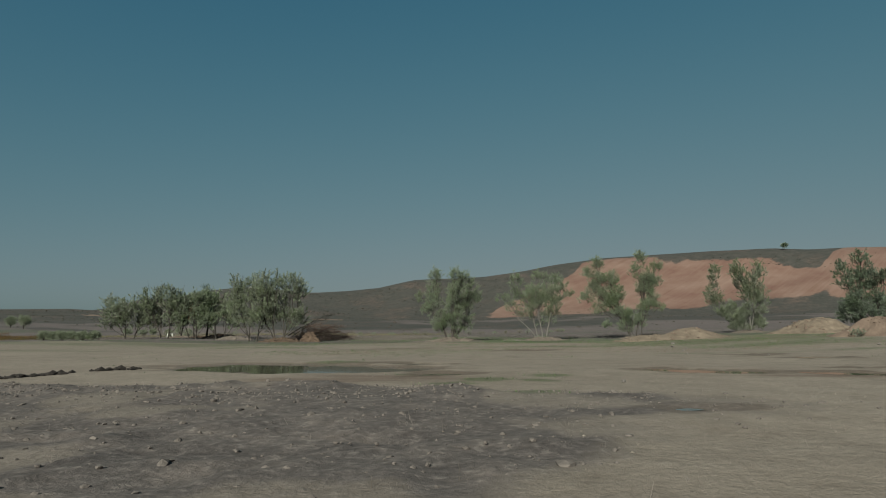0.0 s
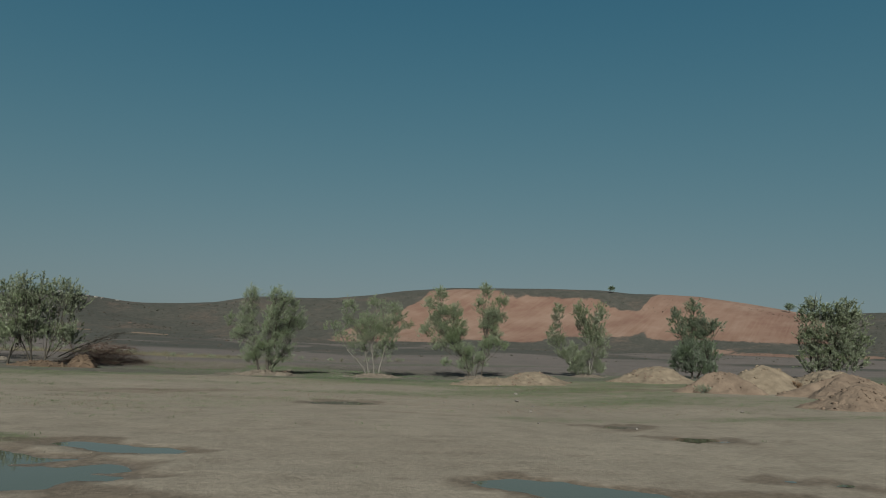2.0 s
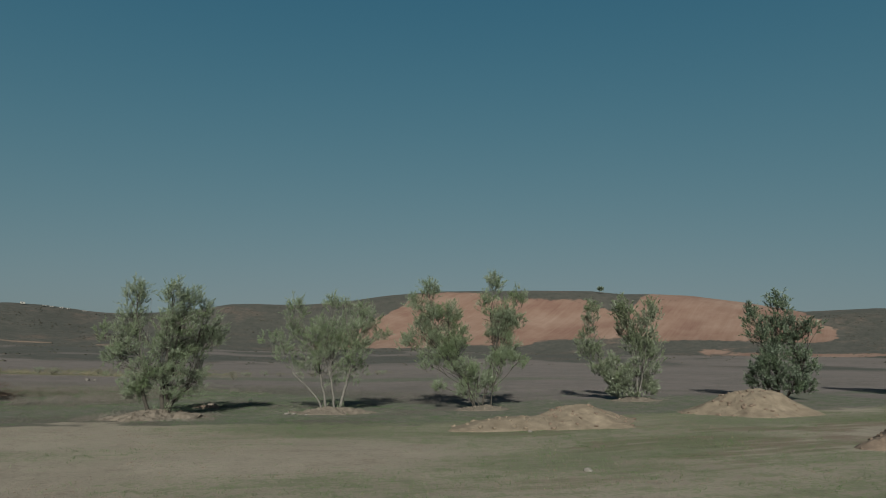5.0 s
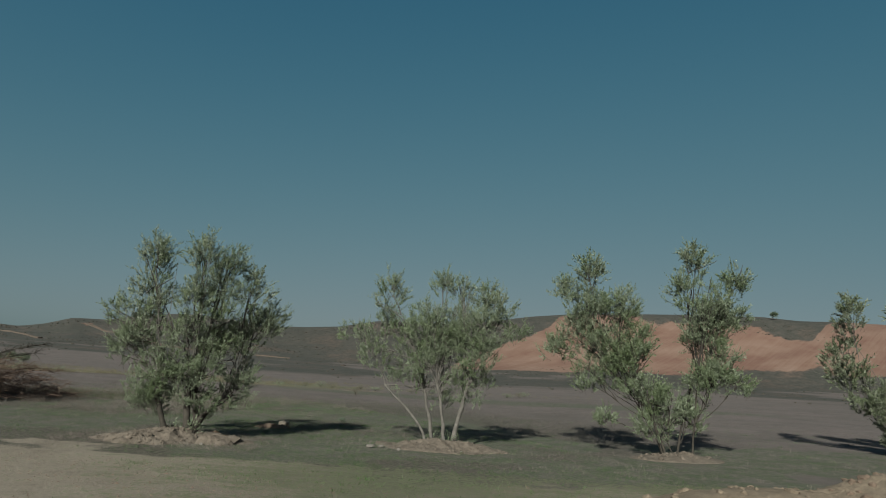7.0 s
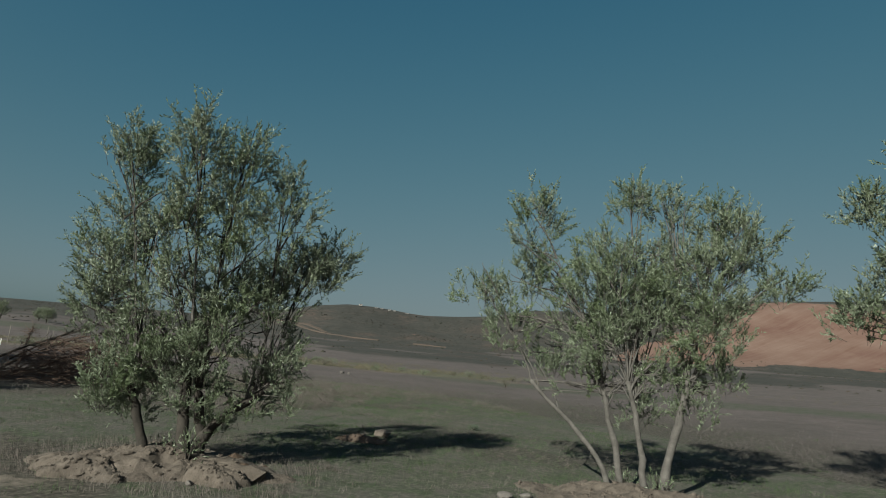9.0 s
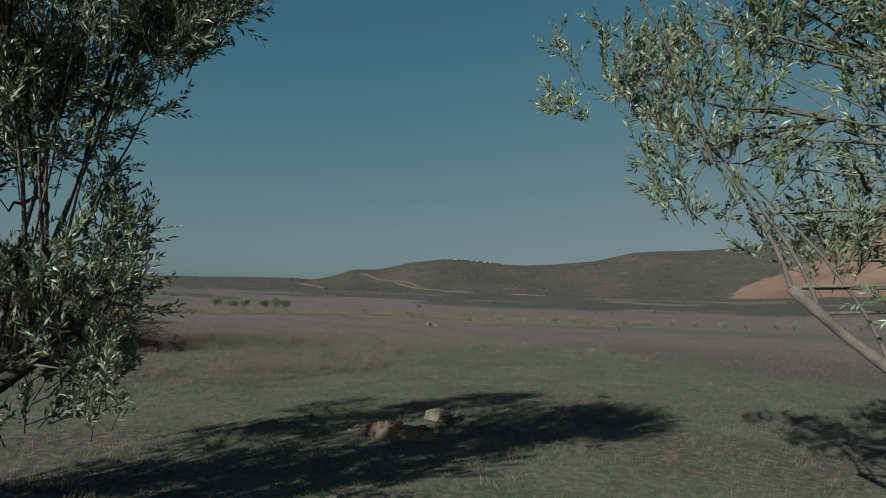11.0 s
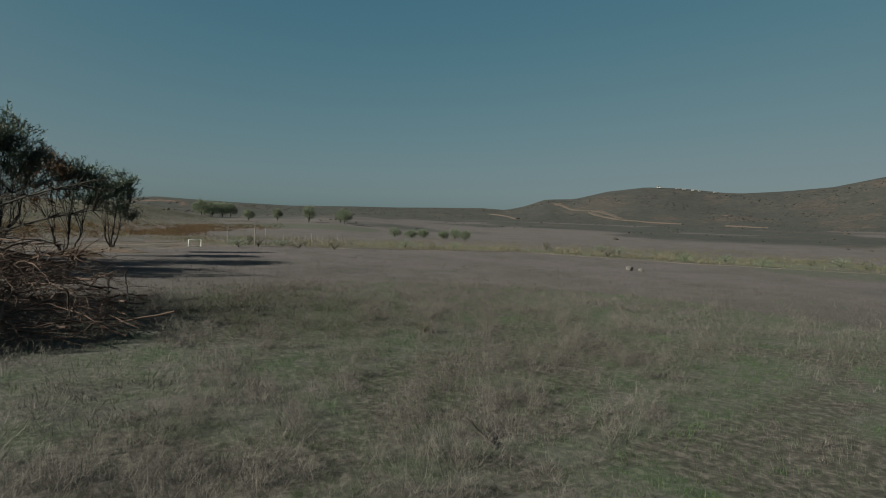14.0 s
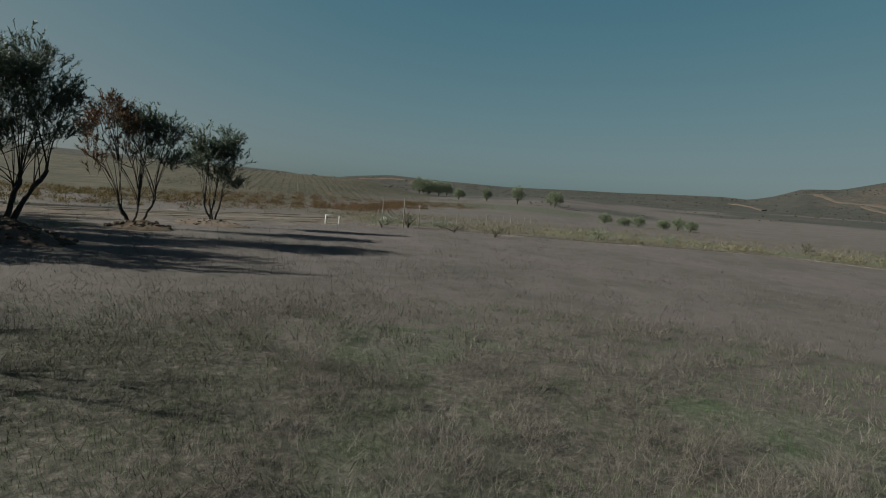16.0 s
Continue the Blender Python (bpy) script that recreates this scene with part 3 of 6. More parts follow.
    bank = ramp(off, -1, 2) * ramp(off, 48, 18) * (0.1 + 0.9 * ramp(x, 2, -9)) * (1 - ramp(x, 30, 70)) * ramp(x, -60, -42)
    weed = np.maximum(weed, 0.66 * bank * (0.55 + 0.45 * ramp(fbm(x, y, 6, 68), 0.4, 0.6)))
    # bare edge in front of the bank, and a bare track behind the trees
    dirt = np.maximum(dirt, 0.75 * np.exp(-((off + 0.4) / 0.9) ** 2) * ramp(x, -42, -34) * ramp(x, 4, -6))
    lane = np.exp(-((x + 39.5 + 0.42 * (y - 60)) / 6.0) ** 4) * ramp(y, 44, 50) * ramp(y, 80, 72)
    dirt = np.maximum(dirt, 0.62 * lane)
    top = np.interp(bb, RIDGE_B, RIDGE_H)
    base = field_rise(bb)
    lift = (z - base) / np.maximum(top - base, 1)
    scrub = ramp(rr, 285, 325)
    scrub = np.maximum(scrub, ramp(rr, 105, 200) * (0.38 + 0.45 * ramp(fbm(x, y, 28, 81), 0.38, 0.62)))
    plot = np.exp(-((rr - 138) / 15) ** 2) * ramp(bb, -57, -53) * ramp(bb, -40, -45)
    scrub = scrub * (1 - 0.95 * plot)
    green = np.maximum(green, 0.85 * plot)
    green = np.maximum(green, 0.9 * np.exp(-(((x + 29.8) / 1.6) ** 2 + ((y - 54.6) / 2.2) ** 2)))
    # bare cut on the hill: its foot steps down to a bench, its head is ragged
    head = np.interp(bb, [0.8, 2.0, 3.6, 6.0, 8.4, 10.5, 11.2, 15, 19, 20.2, 21.3, 25, 28.6, 31.9, 33, 34, 45, 46.7, 50], [0.05, 0.11, 0.27, 0.43, 0.58, 0.75, 0.97, 0.98, 0.91, 0.74, 0.89, 0.83, 0.74, 0.65, 0.96, 1.06, 1.06, 0.8, 0.3])
    head = head + 0.09 * (fbm(bb * 4, bb * 0, 3, 83) - 0.5)
    foot = np.interp(bb, [1, 12, 20, 30, 40, 50], [0.04, 0.08, 0.13, 0.19, 0.24, 0.27])
    cut = ramp(lift, foot - 0.02, foot + 0.02) * ramp(lift, head + 0.09, head - 0.07) * ramp(bb, 0, 1) * ramp(bb, 50, 47) * (rr < 470)
    bench = ramp(bb, 29, 32) * ramp(bb, 50, 47) * np.exp(-((lift - 0.27 - 0.0095 * (bb - 31)) / 0.016) ** 2)
    cut = np.clip(cut - 0.62 * bench * (0.6 + 0.8 * vnoise(bb * 6, bb * 0, 1, 85)), 0, 1)
    low = ramp(bb, 37, 39) * ramp(bb, 55, 50) * np.exp(-((lift - 0.07) / 0.035) ** 2) * (rr < 460)
    cut = np.maximum(cut, low)
    # bare streaks and tracks on the hills
    for b0, l0, b1, l1, w in ((-28.6, 0.78, -24.6, 0.42, 0.035), (-31, 0.75, -28.6, 0.72, 0.03), (-25.5, 0.36, -16.5, 0.30, 0.02), (-68.0, 0.77, -62.4, 0.76, 0.10), (-63, 0.56, -57.5, 0.54, 0.07)):
        t = np.clip((bb - b0) / (b1 - b0), 0, 1)
        cut = np.maximum(cut, 0.62 * np.exp(-((lift - l0 - (l1 - l0) * t) / w) ** 2) * ramp(np.abs(bb - (b0 + b1) / 2), abs(b1 - b0) / 2 + 0.4, abs(b1 - b0) / 2 - 0.2) * (rr > 250) * (rr < 470))
    vine = ramp(bb, -57.5, -63) * ramp(rr, 66, 74) * (1 - ramp(rr, 240, 300)) * ramp(bb, -150, -120)
    near = np.hypot(x - 0, (y - 50) * 0.9)
    # where the ground colour is darkened for shade under the grass
    grass_shade = np.maximum(1 - ramp(near, 10, 24), brown_zone(x, y))
    halo = ramp(pond_reach(x, y)[0], 1.5, 1.0) * (rr < 60)
    # curved wheel tracks across the dirt
    rut = np.zeros_like(x)
    for cx, cy, rad, wide in ((-6, -4, 17.5, 0.7), (-3, -8, 24.0, 0.9), (9, 48, 25.0, 1.6)):
        rut = np.maximum(rut, np.exp(-((np.hypot(x - cx, y - cy) - rad) / wide) ** 2))
    rut = np.maximum(0.7 * rut * ramp(fbm(x, y, 5, 66), 0.38, 0.62), 0.6 * np.exp(-(((y - 18.5 + 0.12 * x) / 2.2) ** 2)) * ramp(x, -6, 0) * ramp(x, 26, 14))
    rut = np.maximum(rut, lane)
    rut = np.maximum(rut, 0.9 * np.exp(-(((x + 3.5) / 6.0) ** 2 + ((y - 22.0 - 0.3 * (x + 3.5)) / 2.6) ** 2)))
    rut = np.maximum(rut, 0.95 * np.exp(-(((x + 1.0) / 4.5) ** 2 + ((y - 1.6) / 2.0) ** 2)))
    rut = np.maximum(rut, 0.85 * np.exp(-(((x - 8.5) / 5.5) ** 2 + ((y - 1.6 + 0.3 * (x - 8.5)) / 1.1) ** 2)))
    rut = np.maximum(rut, 0.9 * ramp(x, 8, 12) * ramp(y, 22, 26) * ramp(y, 36, 33) * ramp(fbm(x * 0.35, y, 2.0, 67, 3), 0.46, 0.6))
    for name, cols in (("zone_c", (grass_shade, halo, rut, grass_shade)), ("zone_a", (dirt, mud, green, damp)), ("zone_b", (cut, scrub, weed, vine))):
        at = me.attributes.new(name, "FLOAT_COLOR", "POINT")
        at.data.foreach_set("color", np.stack(cols, -1).astype(np.float32).ravel())
    ob = new("ground", me)
    return tagged(ob, "open valley floor of dirt, mud and dry grass rising to scrub hills with a bare cut slope", "ground", kind="structure")


ground_sheet()


def puddle(px, py, a, b, turn, deep):
    n = 48
    v, f = [(0, 0, 0)], []
    for k in range(n):
        t = 2 * math.pi * k / n
        v.append((1.25 * a * math.cos(t), 1.25 * b * math.sin(t), 0))
        f.append((0, k + 1, (k + 1) % n + 1))
    ob = new("puddle", mesh_of("puddle", v, f, M_WATER))
    c, s = math.cos(radians(turn)), math.sin(radians(turn))
    ring = [float(land(px + 1.3 * (a * math.cos(t) * c - b * math.sin(t) * s), py + 1.3 * (a * math.cos(t) * s + b * math.sin(t) * c))) for t in np.linspace(0, 6.2, 24)]
    ob.matrix_world = pose(px, py, float(np.mean(ring)) - deep * 0.42, 0, 0, turn)
    return tagged(ob, "shallow still puddle of brown water on the dirt", "puddle", "puddles on the dirt", "structure")


for spec in PONDS:
    puddle(*spec)


# ---------- trees ----------
def leaf_mesh(name, rng, base, axis, n_per, length, width, mat, size_spread=0.35):
    """Narrow leaves set along twigs. base, axis: (n, 3) start and whole vector of each twig."""
    n = len(base)
    t = (np.arange(n_per) + rng.rand(n, n_per)) / n_per
    pos = (base[:, None, :] + axis[:, None, :] * t[..., None]).reshape(-1, 3)
    ax = np.repeat(axis / (np.linalg.norm(axis, axis=1)[:, None] + 1e-9), n_per, axis=0)
    side = rng.normal(size=pos.shape)
    side -= ax * np.sum(side * ax, axis=1)[:, None]
    side /= np.linalg.norm(side, axis=1)[:, None] + 1e-9
    d = ax * 0.85 + side * 0.55 + rng.normal(size=pos.shape) * 0.16
    d /= np.linalg.norm(d, axis=1)[:, None]
    w = np.cross(d, rng.normal(size=pos.shape))
    w /= np.linalg.norm(w, axis=1)[:, None] + 1e-9
    up = np.cross(w, d)
    k = len(pos)
    ln_ = length * (1 + size_spread * (rng.rand(k, 1) * 2 - 1))
    wd = width * (1 + size_spread * (rng.rand(k, 1) * 2 - 1))
    tip = pos + d * ln_ - up * ln_ * 0.10
    mid = pos + d * ln_ * 0.5
    if width > 0.29 * length:
        # leaves that stay far off: one face each
        v = np.stack([pos - w * wd * 0.5, pos + w * wd * 0.5, tip], 1).reshape(-1, 3)
        return mesh_of(name, v, np.arange(k * 3).reshape(-1, 3), mat)
    v = np.stack([pos, mid + w * wd / 2, tip, mid - w * wd / 2], 1).reshape(-1, 3)
    i = np.arange(k)[:, None] * 4
    f = np.concatenate([i + [0, 1, 2], i + [0, 2, 3]], 1).reshape(-1, 3)
    return mesh_of(name, v, f, mat)


def sprays(rng, c, hw, hh, n, seed, long=0.7, fan=6):
    """Leafy shoots that fill a lobe: plumes that rise and lean outwards. Returns shoots (start, end) and their twigs (start, vector)."""
    u = rng.normal(size=(n * 2, 3))
    u /= np.linalg.norm(u, axis=1)[:, None]
    u *= rng.rand(len(u), 1) ** (1 / 2.4)
    w = c + u * [hw, hw, hh]
    gap = vnoise(w[:, 0] + w[:, 1] * 0.7, w[:, 2] + w[:, 1] * 0.4, 0.5, seed) + 0.5 * vnoise(w[:, 0] - w[:, 1], w[:, 2], 0.24, seed + 1)
    u = u[np.argsort(-gap - 0.5 * rng.rand(len(u)))[:n]]
    squeeze = (1 - 0.5 * np.clip(u[:, 2:3], 0, 1)) * (1 - 0.2 * np.clip(-u[:, 2:3], 0, 1))
    start = c + u * np.concatenate([squeeze, squeeze, np.ones_like(squeeze)], 1) * [hw * 0.92, hw * 0.92, hh * 0.9] - [0, 0, 0.10]
    d = u * [0.75, 0.75, 0.15] + rng.normal(size=(n, 3)) * 0.24 + [0, 0, 0.75]
    d /= np.linalg.norm(d, axis=1)[:, None]
    reach = long * rng.uniform(0.35, 1.0, (n, 1)) * min(1.15, 0.55 + 0.5 * hh)
    end = start + d * reach
    base, axis = [start + d * reach * 0.4], [d * reach * 0.6]
    for k in range(fan - 1):
        t = rng.uniform(0.1, 0.95, (n, 1))
        out = rng.normal(size=(n, 3))
        v = d * 0.8 + out * 0.42 + [0, 0, 0.1]
        v /= np.linalg.norm(v, axis=1)[:, None]
        base.append(start + d * reach * t)
        axis.append(v * rng.uniform(0.10, 0.28, (n, 1)))
    return start, end, np.concatenate(base), np.concatenate(axis)


def bezier(a, b, c, d, n):
    t = np.linspace(0, 1, n)[:, None]
    return (1 - t) ** 3 * a + 3 * t * (1 - t) ** 2 * b + 3 * t * t * (1 - t) * c + t ** 3 * d


def tree(x, y, yaw, lobes, feet, seed, label, leaf=None, bark=None, density=1.0, leaf_len=0.095, per=90, leaves=9, fan=6, spray=0.7, slim=0.21, thick=0.075, shoot_bark=None, group="", category="tree", dead=(), mains=(0, 1, 2), boles=()):
    """A tree of several stems. lobes: (across, depth, height, half width, half height, fullness), in metres from the foot."""
    leaf, bark = leaf or LEAF_OLIVE, bark or M_BARK
    rng = RS(seed)
    root = thing("tree", x, y, float(land(x, y)) + 0.0, label, category, group, yaw)
    twig_soup, trunks, bole_parts, used = Soup(), [], [], [0] * len(boles)
    # short thick boles, from which slender shoots rise
    for (ax, ay, az), (hx, hy, hz), r in boles:
        a, h = np.array([ax, ay, az]), np.array([hx, hy, hz])
        p = bezier(a, a + (h - a) * [0.1, 0.1, 0.4], h - (h - a) * [0.35, 0.35, 0.3], h, 12)
        p = p + np.cumsum(rng.normal(size=(12, 3)) * [0.018, 0.018, 0], axis=0)
        s = Soup()
        s.tube(p, r * (1 - 0.35 * np.linspace(0, 1, 12)) * (1 + 0.10 * rng.normal(size=12)) + 0.5 * r * np.exp(-np.linspace(0, 9, 12)), 10)
        bole_parts.append(part("trunk", s.mesh("trunk", bark), root))
        trunks.append(p)
    order = sorted(range(len(lobes)), key=lambda n: n not in mains)
    groups = {False: ([], []), True: ([], [])}
    for i in order:
        dx, dy, zc, hw, hh, full = lobes[i]
        hw, hh = hw * 1.05, hh * 0.98
        c = np.array([dx, dy, zc])
        fx, fy = feet[int(np.argmin([abs(dx * 0.25 - p[0]) + rng.rand() * 0.15 for p in feet]))]
        foot = np.array([fx + rng.uniform(-0.05, 0.05), fy + rng.uniform(-0.05, 0.05), -0.15])
        top = c + np.array([rng.uniform(-0.2, 0.2) * hw, rng.uniform(-0.2, 0.2) * hw, hh * 0.75])
        lean = np.array([dx - fx, dy - fy, 0])
        if boles:
            pick = int(np.argmin([np.hypot((h[-1][0] - dx * 0.45) * 1.0, h[-1][1] - dy * 0.4) + 0.25 * rng.rand() + 2.0 * max(0, h[-1][2] - zc + hh) + 0.22 * used[n] - (1.2 if used[n] == 0 else 0) for n, h in enumerate(trunks)]))
            used[pick] += 1
            best = trunks[pick]
            for n in range(3):
                e = top if n == 0 else c + rng.normal(size=3) * [hw * 0.5, hw * 0.5, hh * 0.45] + [0, 0, hh * 0.25]
                st = best[rng.randint(8, 12)]
                out = e - st
                shoot = bezier(st, st + out * [0.12, 0.12, 0.35], e - out * [0.3, 0.3, 0.35], e, 14)
                wob = np.cumsum(rng.normal(size=(14, 3)) * [0.022, 0.022, 0], axis=0)
                shoot = shoot + (wob - wob[0]) * np.linspace(0, 1, 14)[:, None]
                r0 = thick * (0.5 if n == 0 else 0.36) * (0.7 + 0.3 * hh) * rng.uniform(0.8, 1.2)
                s = Soup()
                s.tube(shoot, r0 * (1 - 0.86 * np.linspace(0, 1, 14)), 6)
                part("limb", s.mesh("limb", shoot_bark or bark), bole_parts[pick])
                if n == 0:
                    path = shoot
            grow = 0.0
        elif i in mains or not trunks:
            path = bezier(foot, foot + lean * 0.07 + [0, 0, zc * 0.34], c - [0, 0, hh * 0.9] - lean * 0.12, top, 14)
            grow = 1.0
        else:
            host = trunks[int(np.argmin([np.linalg.norm((h[8] - c)[:2]) for h in trunks]))]
            k = int(np.clip(np.argmin(np.abs(host[:, 2] - (zc - hh) * rng.uniform(0.45, 0.75))), 2, 9))
            foot = host[k]
            out = c - foot
            path = bezier(foot, foot + out * [0.35, 0.35, 0.15], c - [0, 0, hh * 0.7] - out * [0.15, 0.15, 0], top, 14)
            grow = 0.55
        if not boles:
            wob = np.cumsum(rng.normal(size=(14, 3)) * [0.03, 0.03, 0], axis=0)
            path = path + (wob - wob[0]) * np.linspace(0, 1, 14)[:, None]
        if not boles and (i in mains or not trunks):
            trunks.append(path)
        r0 = thick * grow * (0.75 + 0.5 * min(1.5, hw * hh)) * rng.uniform(0.8, 1.15)
        if not boles:
            s = Soup()
            s.tube(path, r0 * (1 - np.linspace(0, 1, 14) ** 0.8 * 0.9) * (1 + 0.12 * rng.normal(size=14)) + 0.35 * r0 * np.exp(-np.linspace(0, 14, 14)), 7)
            part("stem" if grow == 1.0 else "limb", s.mesh("stem", bark), root)
        # branches through the lobe
        n_br = int(4 + 5 * hw * hh)
        for _ in range(n_br):
            k = rng.randint(6, 13)
            e = c + rng.normal(size=3) * [hw, hw, hh] * 0.5 + [0, 0, 0.1]
            a = path[k]
            if e[2] < a[2] - 0.2:
                e[2] = a[2] + rng.uniform(0, 0.4)
            q = bezier(a, a + (e - a) * [0.2, 0.2, 0.45], e - [0, 0, 0.1], e, 6)
            twig_soup.tube(q + rng.normal(size=q.shape) * 0.015, np.linspace(0.018, 0.005, 6), 4)
        # leafy shoots
        n_sp = int(per * (hw * hw * hh) ** 0.62 * full * density) + 3
        start, end, base, axis = sprays(rng, c, hw, hh, n_sp, seed, spray, fan)
        b, a = groups[i in dead]
        b.append(base)
        a.append(axis)
        for p, q in zip(start, end):
            twig_soup.tube([p - (q - p) * 0.12, q], [0.005, 0.002], 3)
    tagged(part("branchwork", twig_soup.mesh("branchwork", bark), root), kind="stuff")
    for is_dead, name, mat in ((False, "crown", leaf), (True, "withered_crown", LEAF_BROWN)):
        b, a = groups[is_dead]
        if b:
            part(name, leaf_mesh(name, rng, np.concatenate(b), np.concatenate(a), leaves, leaf_len, leaf_len * slim, mat), root)
    return root


ROW = "row of young trees"
 
tree(-0.4, 39.55, 32.3, [(-1.47, 0.2, 5.10, 0.52, 0.86, 1.3), (-1.60, 0.5, 3.85, 0.60, 0.78, 1.0), (-2.2, 1.5, 3.6, 0.42, 0.5, 0.6), (-1.75, 1.0, 2.45, 0.5, 0.75, 1.2), (-1.25, 0.2, 1.45, 0.57, 0.65, 1.2), (-0.75, 0.4, 1.10, 0.5, 0.5, 1.0),
      (-0.30, -1.2, 5.20, 0.50, 0.76, 1.4), (-0.47, -0.9, 4.10, 0.56, 0.75, 0.9), (-0.45, -0.5, 2.95, 0.62, 0.7, 0.9), (0.42, -1.1, 5.15, 0.42, 0.78, 1.2), (0.38, -0.8, 4.10, 0.62, 0.75, 1.1),
      (1.20, -1.1, 4.40, 0.44, 0.76, 1.1), (1.98, -0.4, 3.70, 0.50, 0.58, 1.4), (1.55, -0.3, 3.45, 0.58, 0.75, 1.1), (0.72, 0.0, 2.90, 0.75, 0.75, 0.9), (1.31, 0.0, 2.05, 0.57, 0.65, 0.9), (1.62, -0.1, 1.35, 0.30, 0.55, 0.6),
      (-0.46, -0.2, 1.86, 0.5, 0.6, 1.2), (0.11, -0.2, 1.34, 0.48, 0.55, 1.1), (-1.55, 0.5, 3.0, 0.6, 0.7, 0.9), (-0.95, 0.1, 2.2, 0.55, 0.65, 0.9), (1.15, -0.2, 2.75, 0.6, 0.7, 0.9), (0.35, -0.4, 2.15, 0.65, 0.6, 0.9), (0.6, 0.6, 3.6, 0.6, 0.8, 0.6), (-1.3, 0.9, 4.4, 0.5, 0.8, 0.6), (1.0, 0.1, 1.2, 0.45, 0.5, 0.8), (0.55, 0.2, 0.95, 0.4, 0.4, 0.6)],
     [(0, 0)], 11, "tall many-stemmed olive tree with silvery leaves on a pale root mound", thick=0.046, bark=M_BARK_DARK, shoot_bark=M_BARK, per=160, spray=0.55, leaf_len=0.060, slim=0.28, leaves=13, group=ROW,
     boles=(((-0.45, 0.0, -0.2), (-0.86, 0.05, 1.35), 0.095), ((0.10, -0.05, -0.2), (0.0, -0.1, 1.7), 0.12), ((0.34, 0.05, -0.2), (0.12, 0.1, 1.8), 0.11), ((0.36, 0.0, 0.45), (1.25, 0.05, 1.35), 0.085)))
tree(7.2, 42.4, -1.4, [(-2.10, 0.0, 5.05, 0.46, 0.85, 1.2), (-2.18, 0.2, 3.98, 0.58, 0.6, 1.0), (-3.25, 0.1, 3.64, 0.55, 0.36, 0.9), (-2.50, -0.1, 2.95, 0.66, 0.66, 0.6), (-1.80, 0.3, 2.45, 0.62, 0.5, 0.6),
      (-0.63, -0.5, 4.00, 0.80, 0.92, 1.3), (-0.18, 0.2, 5.50, 0.42, 0.52, 1.0), (0.46, 0.1, 5.35, 0.42, 0.5, 1.0), (0.37, 0.3, 4.50, 0.66, 0.66, 0.9), (1.39, 0.2, 5.18, 0.52, 0.54, 1.1), (1.77, -0.1, 4.70, 0.52, 0.6, 1.1),
      (1.24, -0.3, 3.94, 0.80, 0.8, 1.2), (2.36, 0.0, 4.00, 0.38, 0.38, 1.0), (1.15, -0.4, 2.98, 0.64, 0.72, 1.2), (-0.43, -0.3, 2.80, 0.78, 0.66, 0.9), (1.41, 0.0, 2.20, 0.3, 0.4, 0.7), (0.39, -0.2, 2.30, 0.6, 0.46, 0.8), (-1.0, 0.0, 2.0, 0.5, 0.5, 0.35), (0.3, 1.1, 3.9, 1.0, 1.0, 0.5), (-0.9, 0.9, 3.4, 0.9, 0.8, 0.4), (0.3, 0.0, 3.3, 0.9, 0.7, 0.9), (-0.2, 0.2, 1.6, 0.5, 0.5, 0.5), (0.95, 0.1, 1.75, 0.4, 0.5, 0.6), (-1.3, 0.0, 3.2, 0.6, 0.6, 0.6)],
     [(0, 0)], 12, "olive tree with four splayed pale stems and a ragged crown", per=162, spray=0.58, leaf_len=0.060, slim=0.28, leaves=13, thick=0.048, group=ROW,
     boles=(((-0.38, 0.0, -0.2), (-2.0, 0.0, 1.95), 0.055), ((-0.25, 0.1, -0.2), (-0.72, 0.1, 2.1), 0.072), ((0.12, 0.0, -0.2), (-0.33, -0.1, 2.1), 0.064), ((0.40, -0.05, -0.2), (0.78, 0.0, 2.2), 0.09)))
